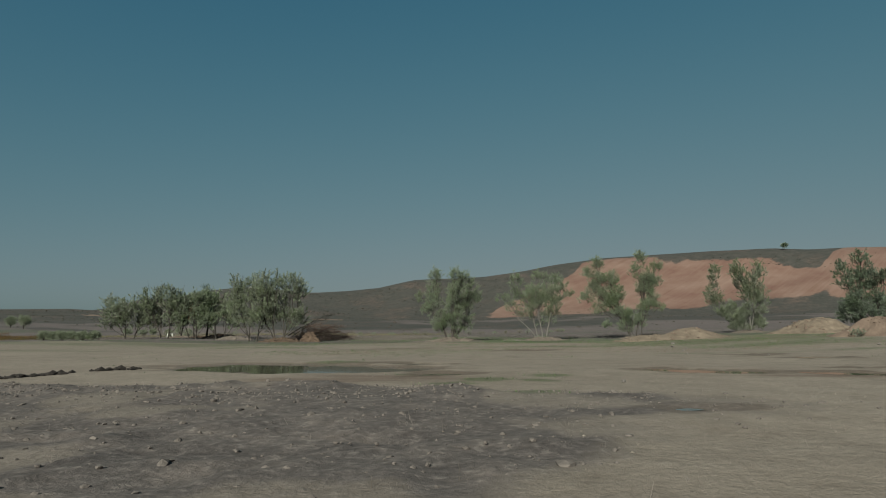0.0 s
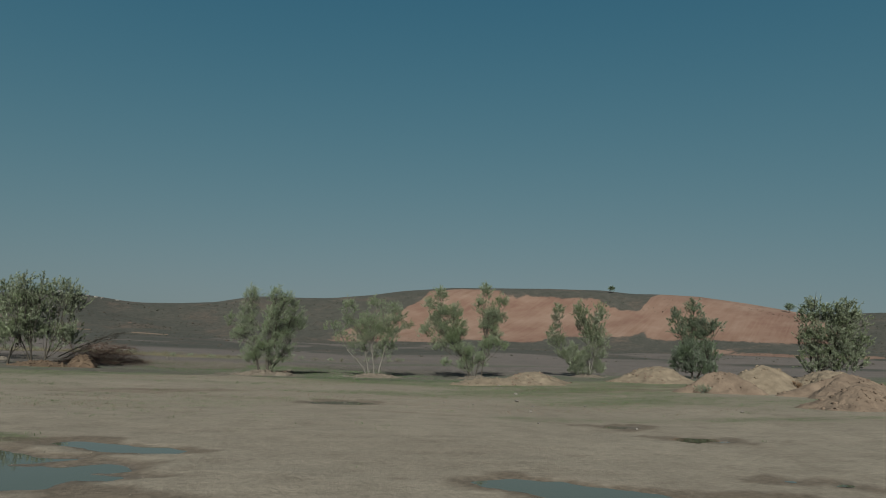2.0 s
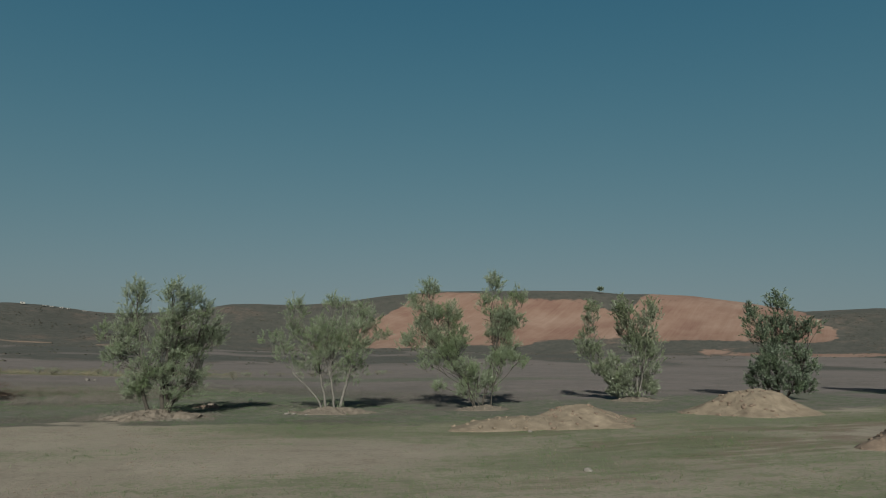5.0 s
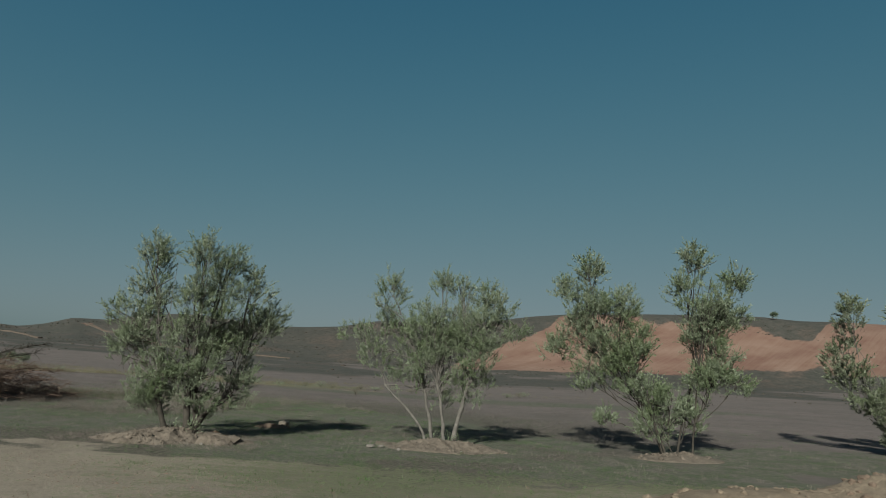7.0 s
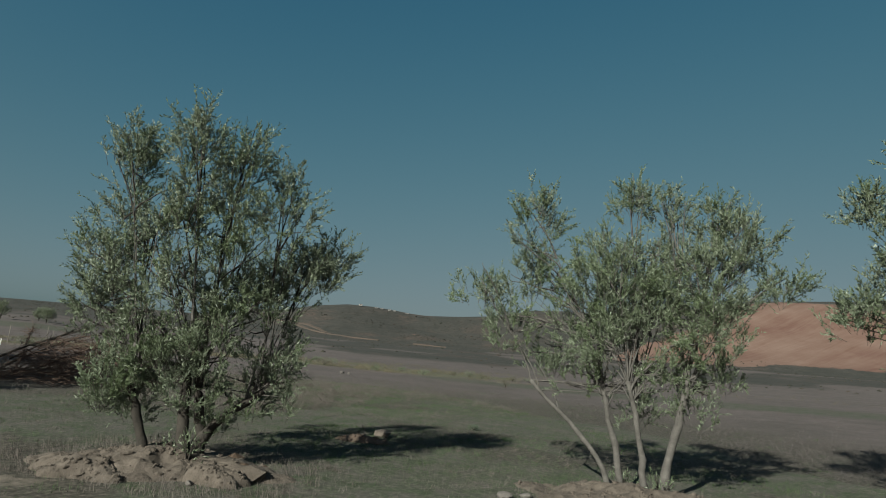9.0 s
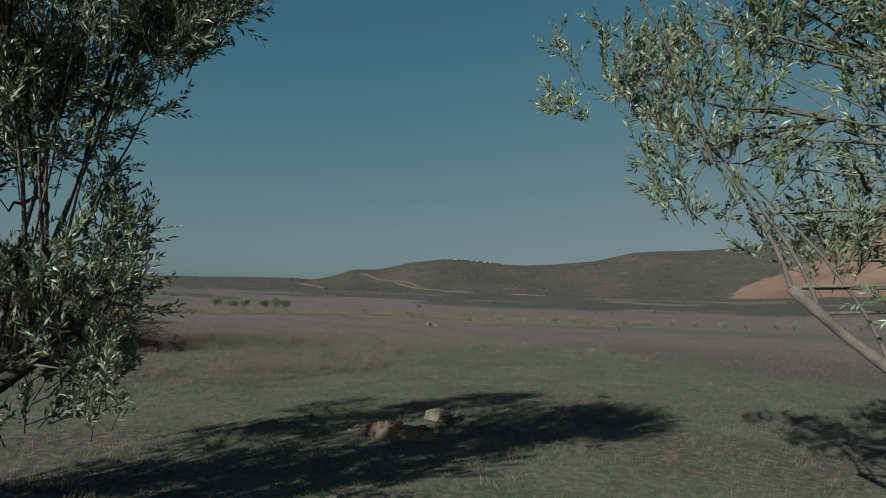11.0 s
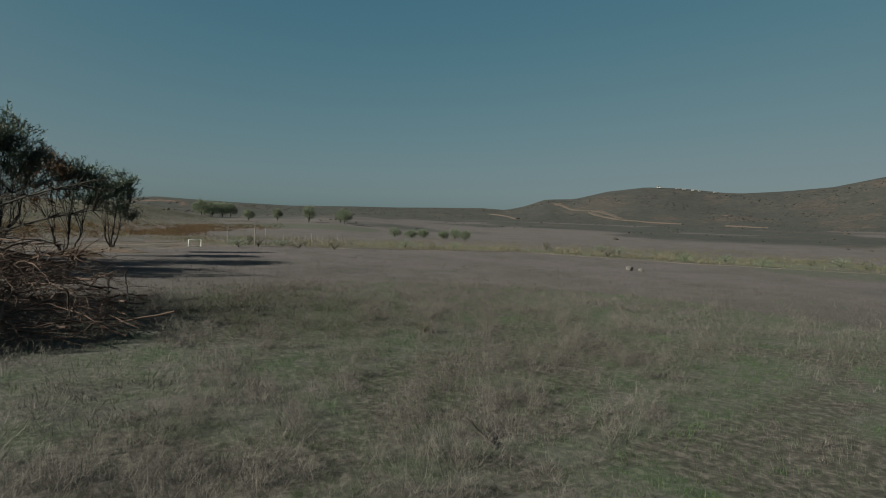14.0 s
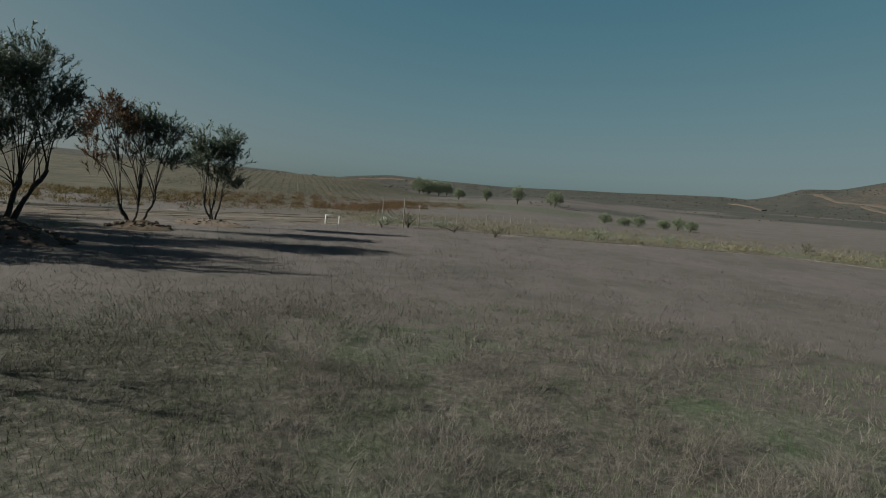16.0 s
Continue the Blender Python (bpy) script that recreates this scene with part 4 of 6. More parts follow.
tree(15.3, 42.6, -20.5, [(-3.01, -0.2, 6.52, 0.64, 0.65, 1.00), (-3.96, 0.0, 5.85, 0.59, 0.47, 0.90), (-3.09, -0.1, 5.11, 0.87, 0.86, 1.00), (-1.97, 0.1, 5.14, 0.70, 0.86, 0.90), (-2.66, 0.1, 3.76, 1.01, 0.77, 0.90), (-4.11, -0.3, 3.49, 0.64, 0.56, 0.80), (-1.27, -0.3, 3.82, 0.68, 0.86, 0.90), (-2.05, 0.2, 2.77, 0.94, 0.77, 0.90), (-1.08, -0.2, 2.05, 0.74, 0.86, 0.90), (-3.05, -0.2, 2.51, 0.64, 0.56, 0.60), (-2.33, 0.3, 1.17, 0.47, 0.40, 0.70), (-0.61, -0.0, 1.03, 0.74, 0.77, 1.00), (0.67, 0.2, 6.83, 0.50, 0.73, 1.10), (0.28, -0.0, 5.70, 0.47, 0.73, 1.00), (2.03, 0.1, 6.22, 0.42, 0.67, 1.10), (1.10, -0.2, 5.31, 0.66, 0.93, 1.10), (1.72, 0.1, 4.93, 0.70, 0.86, 1.00), (0.89, 0.3, 3.92, 0.74, 0.86, 1.00), (1.13, 0.0, 2.58, 0.89, 0.69, 1.00), (2.01, 0.2, 2.55, 0.42, 0.49, 0.80), (0.49, 0.1, 1.40, 0.47, 0.73, 0.90),
      (-2.4, 0.2, 4.5, 1.0, 0.9, 0.8), (-1.6, 0.0, 3.1, 1.0, 0.8, 0.8), (0.9, 0.1, 4.6, 0.7, 0.9, 0.8), (1.2, 0.0, 3.3, 0.8, 0.8, 0.8), (-0.3, 0.0, 1.7, 0.8, 0.7, 0.7), (-3.4, -0.1, 4.3, 0.7, 0.9, 0.6)],
     [(-0.4, 0.0), (0.0, 0.1), (0.5, 0.0)], 13, "forked olive tree with two leaning leafy halves", LEAF_OLIVE, M_BARK_DARK, 1.0, per=215, spray=0.55, leaf_len=0.068, slim=0.33, leaves=9, thick=0.042, group=ROW, mains=(2, 7, 8, 11, 15, 17))
tree(25.6, 44.5, -31.4, [(-2.40, -0.3, 5.22, 0.62, 0.92, 0.80), (-2.63, 0.2, 3.39, 0.85, 1.16, 0.80), (-1.72, 0.1, 2.09, 0.93, 1.25, 0.80), (-0.31, -0.1, 5.53, 0.81, 1.09, 0.80), (1.06, -0.3, 5.01, 0.66, 1.25, 0.80), (0.09, 0.3, 4.04, 1.18, 1.38, 0.88), (0.78, -0.0, 2.60, 1.00, 1.38, 0.88), (-0.81, 0.2, 1.39, 1.18, 1.25, 0.88), (0.39, 0.3, 0.85, 1.06, 0.92, 0.88), (1.30, 0.1, 3.72, 0.47, 0.99, 0.64), (-0.54, 0.3, 0.51, 0.93, 0.72, 0.80)],
     [(-0.3, 0.0), (0.2, 0.1)], 14, "shaggy olive tree split into two crowns", LEAF_GREEN, M_BARK, 1.0, per=170, leaf_len=0.095, slim=0.36, leaves=8, spray=0.55, thick=0.05, mains=(1, 5, 6), group=ROW)
tree(34.2, 42.2, -43.3, [(0.27, -0.1, 5.68, 0.57, 0.90, 0.83), (-1.47, 0.2, 5.41, 0.40, 0.57, 0.68), (-1.13, -0.0, 4.25, 0.72, 1.17, 0.83), (-0.02, 0.3, 3.91, 1.09, 1.39, 0.90), (1.07, 0.3, 3.89, 0.72, 1.39, 0.83), (1.91, -0.3, 4.35, 0.49, 0.70, 0.68), (-0.18, -0.3, 1.99, 1.20, 1.39, 0.98), (1.17, -0.2, 2.01, 0.95, 1.26, 0.90), (-0.95, 0.3, 1.18, 0.95, 0.86, 0.90), (0.80, -0.0, 0.83, 1.01, 0.66, 0.83)],
     [(-0.1, 0.0), (0.2, 0.1)], 15, "dense dark green tree beside heaps of earth", LEAF_DARK, M_BARK_DARK, 1.0, per=150, leaf_len=0.11, slim=0.38, leaves=7, mains=(3, 6, 7), group=ROW)
tree(45.0, 41.0, -44.6, [(0.36, 0.1, 5.72, 1.37, 1.33, 0.60), (2.37, -0.1, 5.56, 1.57, 1.57, 0.60), (-0.30, 0.0, 3.81, 1.12, 1.99, 0.60), (1.51, -0.1, 3.45, 1.91, 1.99, 0.60), (3.08, -0.1, 3.31, 1.12, 1.80, 0.60), (0.26, 0.1, 1.76, 1.57, 1.57, 0.60), (2.25, 0.1, 1.68, 1.57, 1.24, 0.60), (3.32, 0.3, 4.91, 0.83, 1.14, 0.48)],
     [(-0.1, 0.0), (0.25, 0.1)], 16, "broad rounded tree with grey-green leaves", LEAF_GREEN, M_BARK_DARK, 1.0, per=150, leaf_len=0.12, slim=0.40, leaves=7, mains=(2, 3, 5), group=ROW)
# trees seen against the light beyond the brush pile, their dark leaf colour deepened for that shade
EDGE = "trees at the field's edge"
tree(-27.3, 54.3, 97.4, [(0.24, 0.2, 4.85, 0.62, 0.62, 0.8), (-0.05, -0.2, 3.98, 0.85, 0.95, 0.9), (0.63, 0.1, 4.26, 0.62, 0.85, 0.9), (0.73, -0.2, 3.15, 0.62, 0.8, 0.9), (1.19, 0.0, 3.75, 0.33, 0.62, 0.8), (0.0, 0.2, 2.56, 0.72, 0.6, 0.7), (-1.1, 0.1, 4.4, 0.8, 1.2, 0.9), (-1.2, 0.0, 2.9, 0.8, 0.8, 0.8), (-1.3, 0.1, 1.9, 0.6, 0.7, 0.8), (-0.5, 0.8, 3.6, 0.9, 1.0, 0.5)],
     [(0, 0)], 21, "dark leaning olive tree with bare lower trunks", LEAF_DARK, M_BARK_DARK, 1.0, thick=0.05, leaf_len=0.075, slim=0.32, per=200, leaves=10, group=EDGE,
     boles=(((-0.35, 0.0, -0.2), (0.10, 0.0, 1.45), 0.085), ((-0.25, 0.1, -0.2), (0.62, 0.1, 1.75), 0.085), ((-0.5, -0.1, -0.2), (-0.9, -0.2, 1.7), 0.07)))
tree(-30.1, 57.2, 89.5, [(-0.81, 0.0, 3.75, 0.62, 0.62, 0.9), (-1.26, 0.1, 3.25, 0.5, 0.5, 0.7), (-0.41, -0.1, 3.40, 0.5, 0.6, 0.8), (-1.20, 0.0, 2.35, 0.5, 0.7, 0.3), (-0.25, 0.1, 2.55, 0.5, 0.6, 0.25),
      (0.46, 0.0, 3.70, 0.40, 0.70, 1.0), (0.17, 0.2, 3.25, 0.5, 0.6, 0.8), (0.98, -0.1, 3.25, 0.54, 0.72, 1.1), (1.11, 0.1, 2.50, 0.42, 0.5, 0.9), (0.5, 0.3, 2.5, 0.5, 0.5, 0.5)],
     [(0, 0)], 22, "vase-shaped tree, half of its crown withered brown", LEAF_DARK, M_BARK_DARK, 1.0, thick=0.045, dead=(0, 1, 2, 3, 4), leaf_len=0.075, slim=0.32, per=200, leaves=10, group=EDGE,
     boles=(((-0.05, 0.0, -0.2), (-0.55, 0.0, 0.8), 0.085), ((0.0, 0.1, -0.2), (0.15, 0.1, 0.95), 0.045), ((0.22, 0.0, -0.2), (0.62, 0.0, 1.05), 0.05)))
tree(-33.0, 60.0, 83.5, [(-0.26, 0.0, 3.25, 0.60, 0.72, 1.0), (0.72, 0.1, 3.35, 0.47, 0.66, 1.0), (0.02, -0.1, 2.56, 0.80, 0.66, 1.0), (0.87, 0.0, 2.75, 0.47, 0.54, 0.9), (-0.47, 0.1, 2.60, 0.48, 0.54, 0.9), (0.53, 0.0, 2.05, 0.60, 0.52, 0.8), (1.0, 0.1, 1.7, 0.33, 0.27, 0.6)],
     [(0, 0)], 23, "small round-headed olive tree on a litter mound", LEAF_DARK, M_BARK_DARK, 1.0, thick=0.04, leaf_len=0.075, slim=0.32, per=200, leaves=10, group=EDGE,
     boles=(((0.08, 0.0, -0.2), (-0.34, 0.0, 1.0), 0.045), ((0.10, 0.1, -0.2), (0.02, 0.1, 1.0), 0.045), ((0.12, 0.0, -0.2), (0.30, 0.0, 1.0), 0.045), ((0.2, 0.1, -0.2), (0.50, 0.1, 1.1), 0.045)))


def grove(x, y, h, w, seed, n, leaf, label):
    rng = RS(seed)
    m = 2 * n
    lobes = [(w * (k / (m - 1) - 0.5) * 0.95 + rng.uniform(-0.15, 0.15), rng.uniform(-0.9, 0.9), h * rng.uniform(0.62, 0.76) * (1 - 0.12 * abs(k / (m - 1) - 0.5)), w / m * 0.9, h * 0.25, 1.1) for k in range(m)]
    lobes += [(w * (k / (m - 1) - 0.5) * 0.9 + rng.uniform(-0.2, 0.2), rng.uniform(-0.6, 0.6), h * rng.uniform(0.30, 0.46), w / m * 0.9, h * 0.2, 1.0) for k in range(m)]
    return tree(x, y, 20, lobes, [(-0.9, 0.0), (-0.3, 0.2), (0.4, -0.1), (0.9, 0.1)], seed, label, leaf, M_BARK_DARK, 1.0, leaf_len=0.10, slim=0.48, per=85, leaves=7, spray=0.85, thick=0.05, group=EDGE, mains=tuple(range(0, m, 2)))


grove(-33.0, 49.0, 4.6, 4.4, 31, 3, LEAF_GREEN, "grey-green tree with several bare stems")
grove(-29.2, 48.5, 5.7, 3.6, 32, 3, LEAF_GREEN, "tall dark green tree with several bare stems")
grove(-26.8, 49.5, 5.2, 3.0, 35, 2, LEAF_OLIVE, "slender upright tree with grey-green leaves")
grove(-24.4, 50.4, 5.2, 3.2, 33, 3, LEAF_OLIVE, "pale many-stemmed olive tree")
grove(-18.6, 43.8, 6.3, 3.6, 36, 3, LEAF_GREEN, "tall upright grey-green tree on a soil bank")
grove(-15.6, 41.9, 6.2, 4.0, 34, 4, LEAF_GREEN, "wide green olive tree beside a brush pile")


# ---------- heaps of earth ----------
def heap(x, y, rx, ry, h, yaw, seed, mat, name, label, category, group="", clods=60, sharp=1.25, sink=0.12, crater=0.0, clod_size=0.09, clod_mat=None, broken=0.0):
    rng = RS(seed)
    root = thing(name, x, y, float(land(x, y)), label, category, group, yaw)
    nr, na = (46, 150) if broken > 0.4 else (40, 120) if broken else (24, 64)
    q, a = np.meshgrid(np.linspace(0, 1.15, nr), np.arange(na) * 2 * np.pi / na, indexing="ij")
    wob = 1 + (0.25 + 1.2 * broken) * (vnoise(np.cos(a) * 2 + seed, np.sin(a) * 2, 1.0, seed) - 0.5)
    px, py = q * rx * np.cos(a) * wob, q * ry * np.sin(a) * wob
    c, s = math.cos(radians(yaw)), math.sin(radians(yaw))
    wx, wy = x + px * c - py * s, y + px * s + py * c
    prof = np.clip(1 - q, 0, 1) ** sharp * (1 + 0.25 * np.sin(q * 3.1)) - crater * np.exp(-(q / 0.45) ** 2)
    pz = h * prof * (0.75 + 0.5 * fbm(px, py, rx * 0.7, seed, 3)) + (0.10 * h + 0.12) * (fbm(px, py, 0.7, seed + 3, 4) - 0.5) * np.clip(1.3 - q, 0, 1)
    ridge = 1 - 2 * np.abs(fbm(px, py, 1.1, seed + 9, 3) - 0.5)
    pz = pz + broken * (0.55 * (ridge - 0.72) + 0.30 * (fbm(px, py, 0.30, seed + 11, 3) - 0.5) + 0.08 * (vnoise(px, py, 0.10, seed + 5) - 0.5)) * ramp(q, 1.1, 0.75)
    pz = pz + (land(wx, wy) - land(x, y)) - sink * ramp(q, 0.85, 1.15) - 0.01
    v = np.stack([px, py, pz], -1).reshape(-1, 3)
    i, j = np.meshgrid(np.arange(nr - 1), np.arange(na), indexing="ij")
    j2 = (j + 1) % na
    p, r, t, u = i * na + j, (i + 1) * na + j, (i + 1) * na + j2, i * na + j2
    f = np.concatenate([np.stack([p, r, t], -1).reshape(-1, 3), np.stack([p, t, u], -1).reshape(-1, 3)])
    part("heap_body", mesh_of("heap_body", v, f, mat, not broken), root)
    soup = Soup()
    for _ in range(clods):
        k = rng.randint(int(nr * 0.15), int(nr * 0.95)) * na + rng.randint(na)
        cv, cf = lump(rng, clod_size * rng.uniform(0.35, 1.5) ** 1.5)
        soup.add(cv + v[k], cf)
    if clods:
        tagged(part("clod_scatter", soup.mesh("clod_scatter", clod_mat or mat, False), root), kind="stuff")
    return root


HEAPS = "heaps of dug earth"
heap(16.9, 34.3, 3.0, 2.2, 0.85, 4, 41, M_PILE, "earth_heap", "low tan heap of dug earth with a long tail", "earth heap", HEAPS, 150, clod_size=0.07, clod_mat=M_PILE_RED, broken=0.14)
heap(14.3, 34.3, 3.2, 1.6, 0.42, 6, 48, M_PILE, "earth_heap", "long low tail of tan earth beside a heap", "earth heap", HEAPS, 60, 0.9)
heap(26.6, 35.6, 3.3, 2.6, 1.25, 0, 42, M_PILE, "earth_heap", "rounded tan heap of dug earth", "earth heap", HEAPS, 150, clod_size=0.07, clod_mat=M_PILE_RED, broken=0.12)
heap(24.3, 24.9, 2.5, 2.0, 1.25, 20, 43, M_PILE_RED, "earth_heap", "crumbly brown heap of fresh earth", "earth heap", HEAPS, 120, clod_size=0.06, broken=0.3)
heap(27.2, 25.3, 3.2, 2.4, 1.65, -10, 44, M_PILE, "earth_heap", "smooth tan heap of earth with a streak of orange clay", "earth heap", HEAPS, 60)
heap(33.0, 27.0, 4.0, 2.6, 1.35, 10, 45, M_PILE, "earth_heap", "broad tan heap of earth with broken slabs on it", "earth heap", HEAPS, 120, clod_size=0.08, broken=0.3)
heap(28.8, 21.4, 3.6, 2.4, 1.2, 0, 46, M_PILE_RED, "earth_heap", "lumpy brown heap of earth with dry weeds", "earth heap", HEAPS, 140, clod_size=0.07, broken=0.35)
heap(23.4, 15.3, 2.6, 1.7, 0.75, 8, 47, M_PILE_RED, "earth_heap", "low spread of tan earth and broken clods", "earth heap", HEAPS, 160, clod_size=0.07, broken=0.35)
# root mounds
MOUNDS = "root mounds"
heap(-0.7, 39.4, 2.2, 1.5, 0.30, 8, 51, M_DUG, "root_mound", "pale crumbled soil banked round a tree's foot", "soil mound", MOUNDS, 300, 1.1, crater=0.0, clod_size=0.045, clod_mat=M_DUG, broken=0.42)
heap(7.1, 42.1, 2.2, 1.4, 0.26, 4, 52, M_DUG, "root_mound", "pale stony soil banked round a tree's foot", "soil mound", MOUNDS, 260, 1.1, crater=0.0, clod_size=0.04, clod_mat=M_DUG, broken=0.41)
heap(15.2, 42.5, 1.8, 1.1, 0.2, 0, 53, M_DUG, "root_mound", "low grey soil round a tree's foot", "soil mound", MOUNDS, 60, 0.9, clod_size=0.07)
heap(25.6, 44.5, 1.6, 1.1, 0.2, 0, 54, M_DUG, "root_mound", "low grey soil round a tree's foot", "soil mound", MOUNDS, 40, 0.9, clod_size=0.07)
heap(-25.6, 54.0, 2.4, 1.25, 0.44, 50, 55, M_TWIG, "litter_mound", "rust-brown heap of leaf litter under a dark tree", "litter mound", MOUNDS, 420, 0.9, clod_size=0.08, clod_mat=M_MULCH)
heap(-29.7, 57.4, 1.3, 0.9, 0.22, 50, 56, M_MULCH, "litter_mound", "small brown heap of litter under a tree", "litter mound", MOUNDS, 120, 0.9, clod_size=0.08, clod_mat=M_MULCH)
heap(-32.9, 60.1, 1.9, 0.9, 0.2, 50, 57, M_PILE_RED, "litter_mound", "brown stony litter under a small tree", "litter mound", MOUNDS, 160, 0.9, clod_size=0.05, clod_mat=M_PALE)
heap(-23.0, 50.8, 2.0, 1.4, 0.35, 20, 58, M_PALE, "root_mound", "grey soil banked round a tree's foot", "soil mound", MOUNDS, 120, 0.9, clod_size=0.09)
heap(-15.3, 41.8, 2.1, 1.4, 0.38, 10, 59, M_MULCH, "litter_mound", "brown litter banked round a tree's foot", "litter mound", MOUNDS, 160, 0.9, clod_size=0.09)
heap(-12.9, 42.3, 1.0, 0.9, 0.8, 0, 60, M_MULCH, "litter_heap", "rust-brown heap of dead litter beside the brush pile", "litter heap", MOUNDS, 200, 0.8, clod_size=0.07, clod_mat=M_MULCH)


# ---------- stones ----------
def stone(x, y, size, seed, label, flat=0.8, sink=0.25, mat=None, group=""):
    rng = RS(seed)
    v, f = lump(rng, size, 0.08, ICO2 if size < 0.2 else ICO1, flat)
    v += np.array([0, 0, size * flat * (1 - 2 * sink)])
    ob = new("stone", mesh_of("stone", v, f, mat or M_STONE, False))
    ob.matrix_world = pose(x, y, float(land(x, y)), 0, 0, rng.uniform(0, 360))
    return tagged(ob, label, "stone", group)


stone(0.95, 46.0, 0.25, 67, "pale brown blocky stone lying in a tree's shadow", 0.55, 0.25, M_PALE)
heap(0.85, 44.95, 0.75, 0.35, 0.16, 10, 62, M_PILE_RED, "spoil_patch", "small brown spill of loose soil by a stone", "soil patch", "", 60, 1.0, clod_size=0.05)
stone(-15.8, 81.4, 0.26, 63, "large pale boulder in dry grass", 0.75, 0.2)
stone(-15.1, 81.3, 0.14, 64, "small pale boulder beside a larger one", 0.8, 0.2)
stone(1.05, 39.5, 0.3, 65, "pale earth-crusted stone at a tree's foot", 0.75, 0.3, M_DUG)
for k, (sx, sy, sz) in enumerate([(5.0, 41.0, 0.12), (5.3, 41.3, 0.09), (8.6, 41.7, 0.12), (7.9, 41.3, 0.08), (-1.9, 38.7, 0.10), (0.5, 38.7, 0.07), (5.9, 40.8, 0.08),
                                  (11.08, 19.97, 0.09), (14.1, 32.4, 0.09), (10.1, 15.6, 0.06), (9.0, 11.9, 0.05), (3.9, 0.5, 0.06), (12.5, 24.3, 0.10), (8.7, 18.0, 0.05), (11.0, 17.8, 0.06), (13.1, 17.8, 0.06), (11.4, 10.8, 0.05), (7.7, 18.6, 0.05), (17.5, 14.5, 0.08)]):
    stone(sx, sy, sz, 70 + k, "small pale stone lying on bare dirt", 0.6, 0.2, M_STONE, "loose stones")


heap(-1.15, 38.45, 1.0, 0.6, 0.2, 8, 63, M_DUG, "soil_slab", "pale domed slab of crusted soil on a root mound", "soil slab", "slabs of soil", 160, 0.55, clod_size=0.035, broken=0.32)
heap(0.75, 39.05, 0.5, 0.38, 0.28, 20, 64, M_DUG, "soil_slab", "small pale slab of crusted soil on a root mound", "soil slab", "slabs of soil", 90, 0.5, clod_size=0.03, broken=0.3)
for k, (sx, sy, sz, sf) in enumerate([(-1.6, 39.7, 0.14, 0.8), (-1.3, 39.95, 0.17, 0.8), (0.35, 40.1, 0.2, 0.8), (0.7, 39.75, 0.18, 0.8), (1.0, 40.0, 0.14, 0.7), (0.1, 40.3, 0.15, 0.8)]):
    stone(sx, sy, sz, 520 + k, "dark broken clod of earth behind a tree's foot", sf, 0.15, M_MULCH, "dark clods")


# ---------- brush pile ----------
def limb(soup, rng, start, end, r0, twigs, rise=0.25, droop=0.15):
    start, end = np.asarray(start, float), np.asarray(end, float)
    mid = (start + end) / 2
    pts = bezier(start, start + (mid - start) * 0.8 + [0, 0, rise], end + (mid - end) * 0.5 + [0, 0, rise], end - [0, 0, droop], 9)
    pts = pts + np.cumsum(rng.normal(size=pts.shape) * 0.02, axis=0)
    soup.tube(pts, np.linspace(r0, r0 * 0.18, 9), 5)
    along = (end - start) / (np.linalg.norm(end - start) + 1e-6)
    for _ in range(twigs):
        k = rng.randint(2, 9)
        p = pts[k]
        d = along * rng.uniform(0.3, 1.0) + rng.normal(size=3) * [0.5, 0.5, 0.35]
        ln_ = rng.uniform(0.25, 0.8)
        q = p + d * ln_
        m = (p + q) / 2 + rng.normal(size=3) * 0.05
        soup.tube([p, m, q], [r0 * 0.22 + 0.003, 0.005, 0.002], 3)
        for _ in range(1):
            e = m + (q - m) * rng.rand()
            soup.tube([e, e + d * 0.15 + rng.normal(size=3) * 0.13], [0.004, 0.0015], 3)


def brush_pile(x, y):
    rng = RS(81)
    root = thing("brush_pile", x, y, float(land(x, y)), "tangled heap of dead brown branches in dry grass", "brush pile")
    for k, (s, e, r) in enumerate([((-2.8, -1.6, 0.5), (0.7, 1.7, 2.6), 0.055), ((-2.6, -0.9, 0.4), (0.0, 2.0, 2.3), 0.045), ((-3.1, -0.4, 0.6), (0.5, 0.6, 2.4), 0.04),
                                    ((-1.5, -1.5, 0.2), (-3.4, 0.6, 1.9), 0.05), ((-2.0, 0.5, 0.5), (1.9, 1.2, 1.35), 0.045), ((-0.5, -1.8, 0.3), (1.6, -0.2, 1.5), 0.04)]):
        soup = Soup()
        limb(soup, rng, s, e, r, 80, 0.25, 0.0)
        part("dead_limb", soup.mesh("dead_limb", M_BARK_DARK if k < 3 else M_TWIG), root)
    soup = Soup()
    for _ in range(320):
        a, q = rng.uniform(0, 2 * np.pi), rng.rand() ** 0.6
        c = np.array([3.2 * q * math.cos(a), 3.0 * q * math.sin(a), 0])
        h = 1.75 * (1 - q ** 1.6) * rng.rand() + 0.06
        d = rng.normal(size=3) * [1, 1, 0.28]
        d /= np.linalg.norm(d)
        half = d * rng.uniform(0.4, 1.0)
        s, e = c + [0, 0, h] - half, c + [0, 0, h] + half
        s[2], e[2] = max(0.03, s[2]), max(0.05, e[2])
        limb(soup, rng, s, e, rng.uniform(0.010, 0.024), 7, 0.08, 0.1)
    tagged(part("twig_tangle", soup.mesh("twig_tangle", M_TWIG), root), kind="stuff")
    return root


brush_pile(-14.2, 51.0)


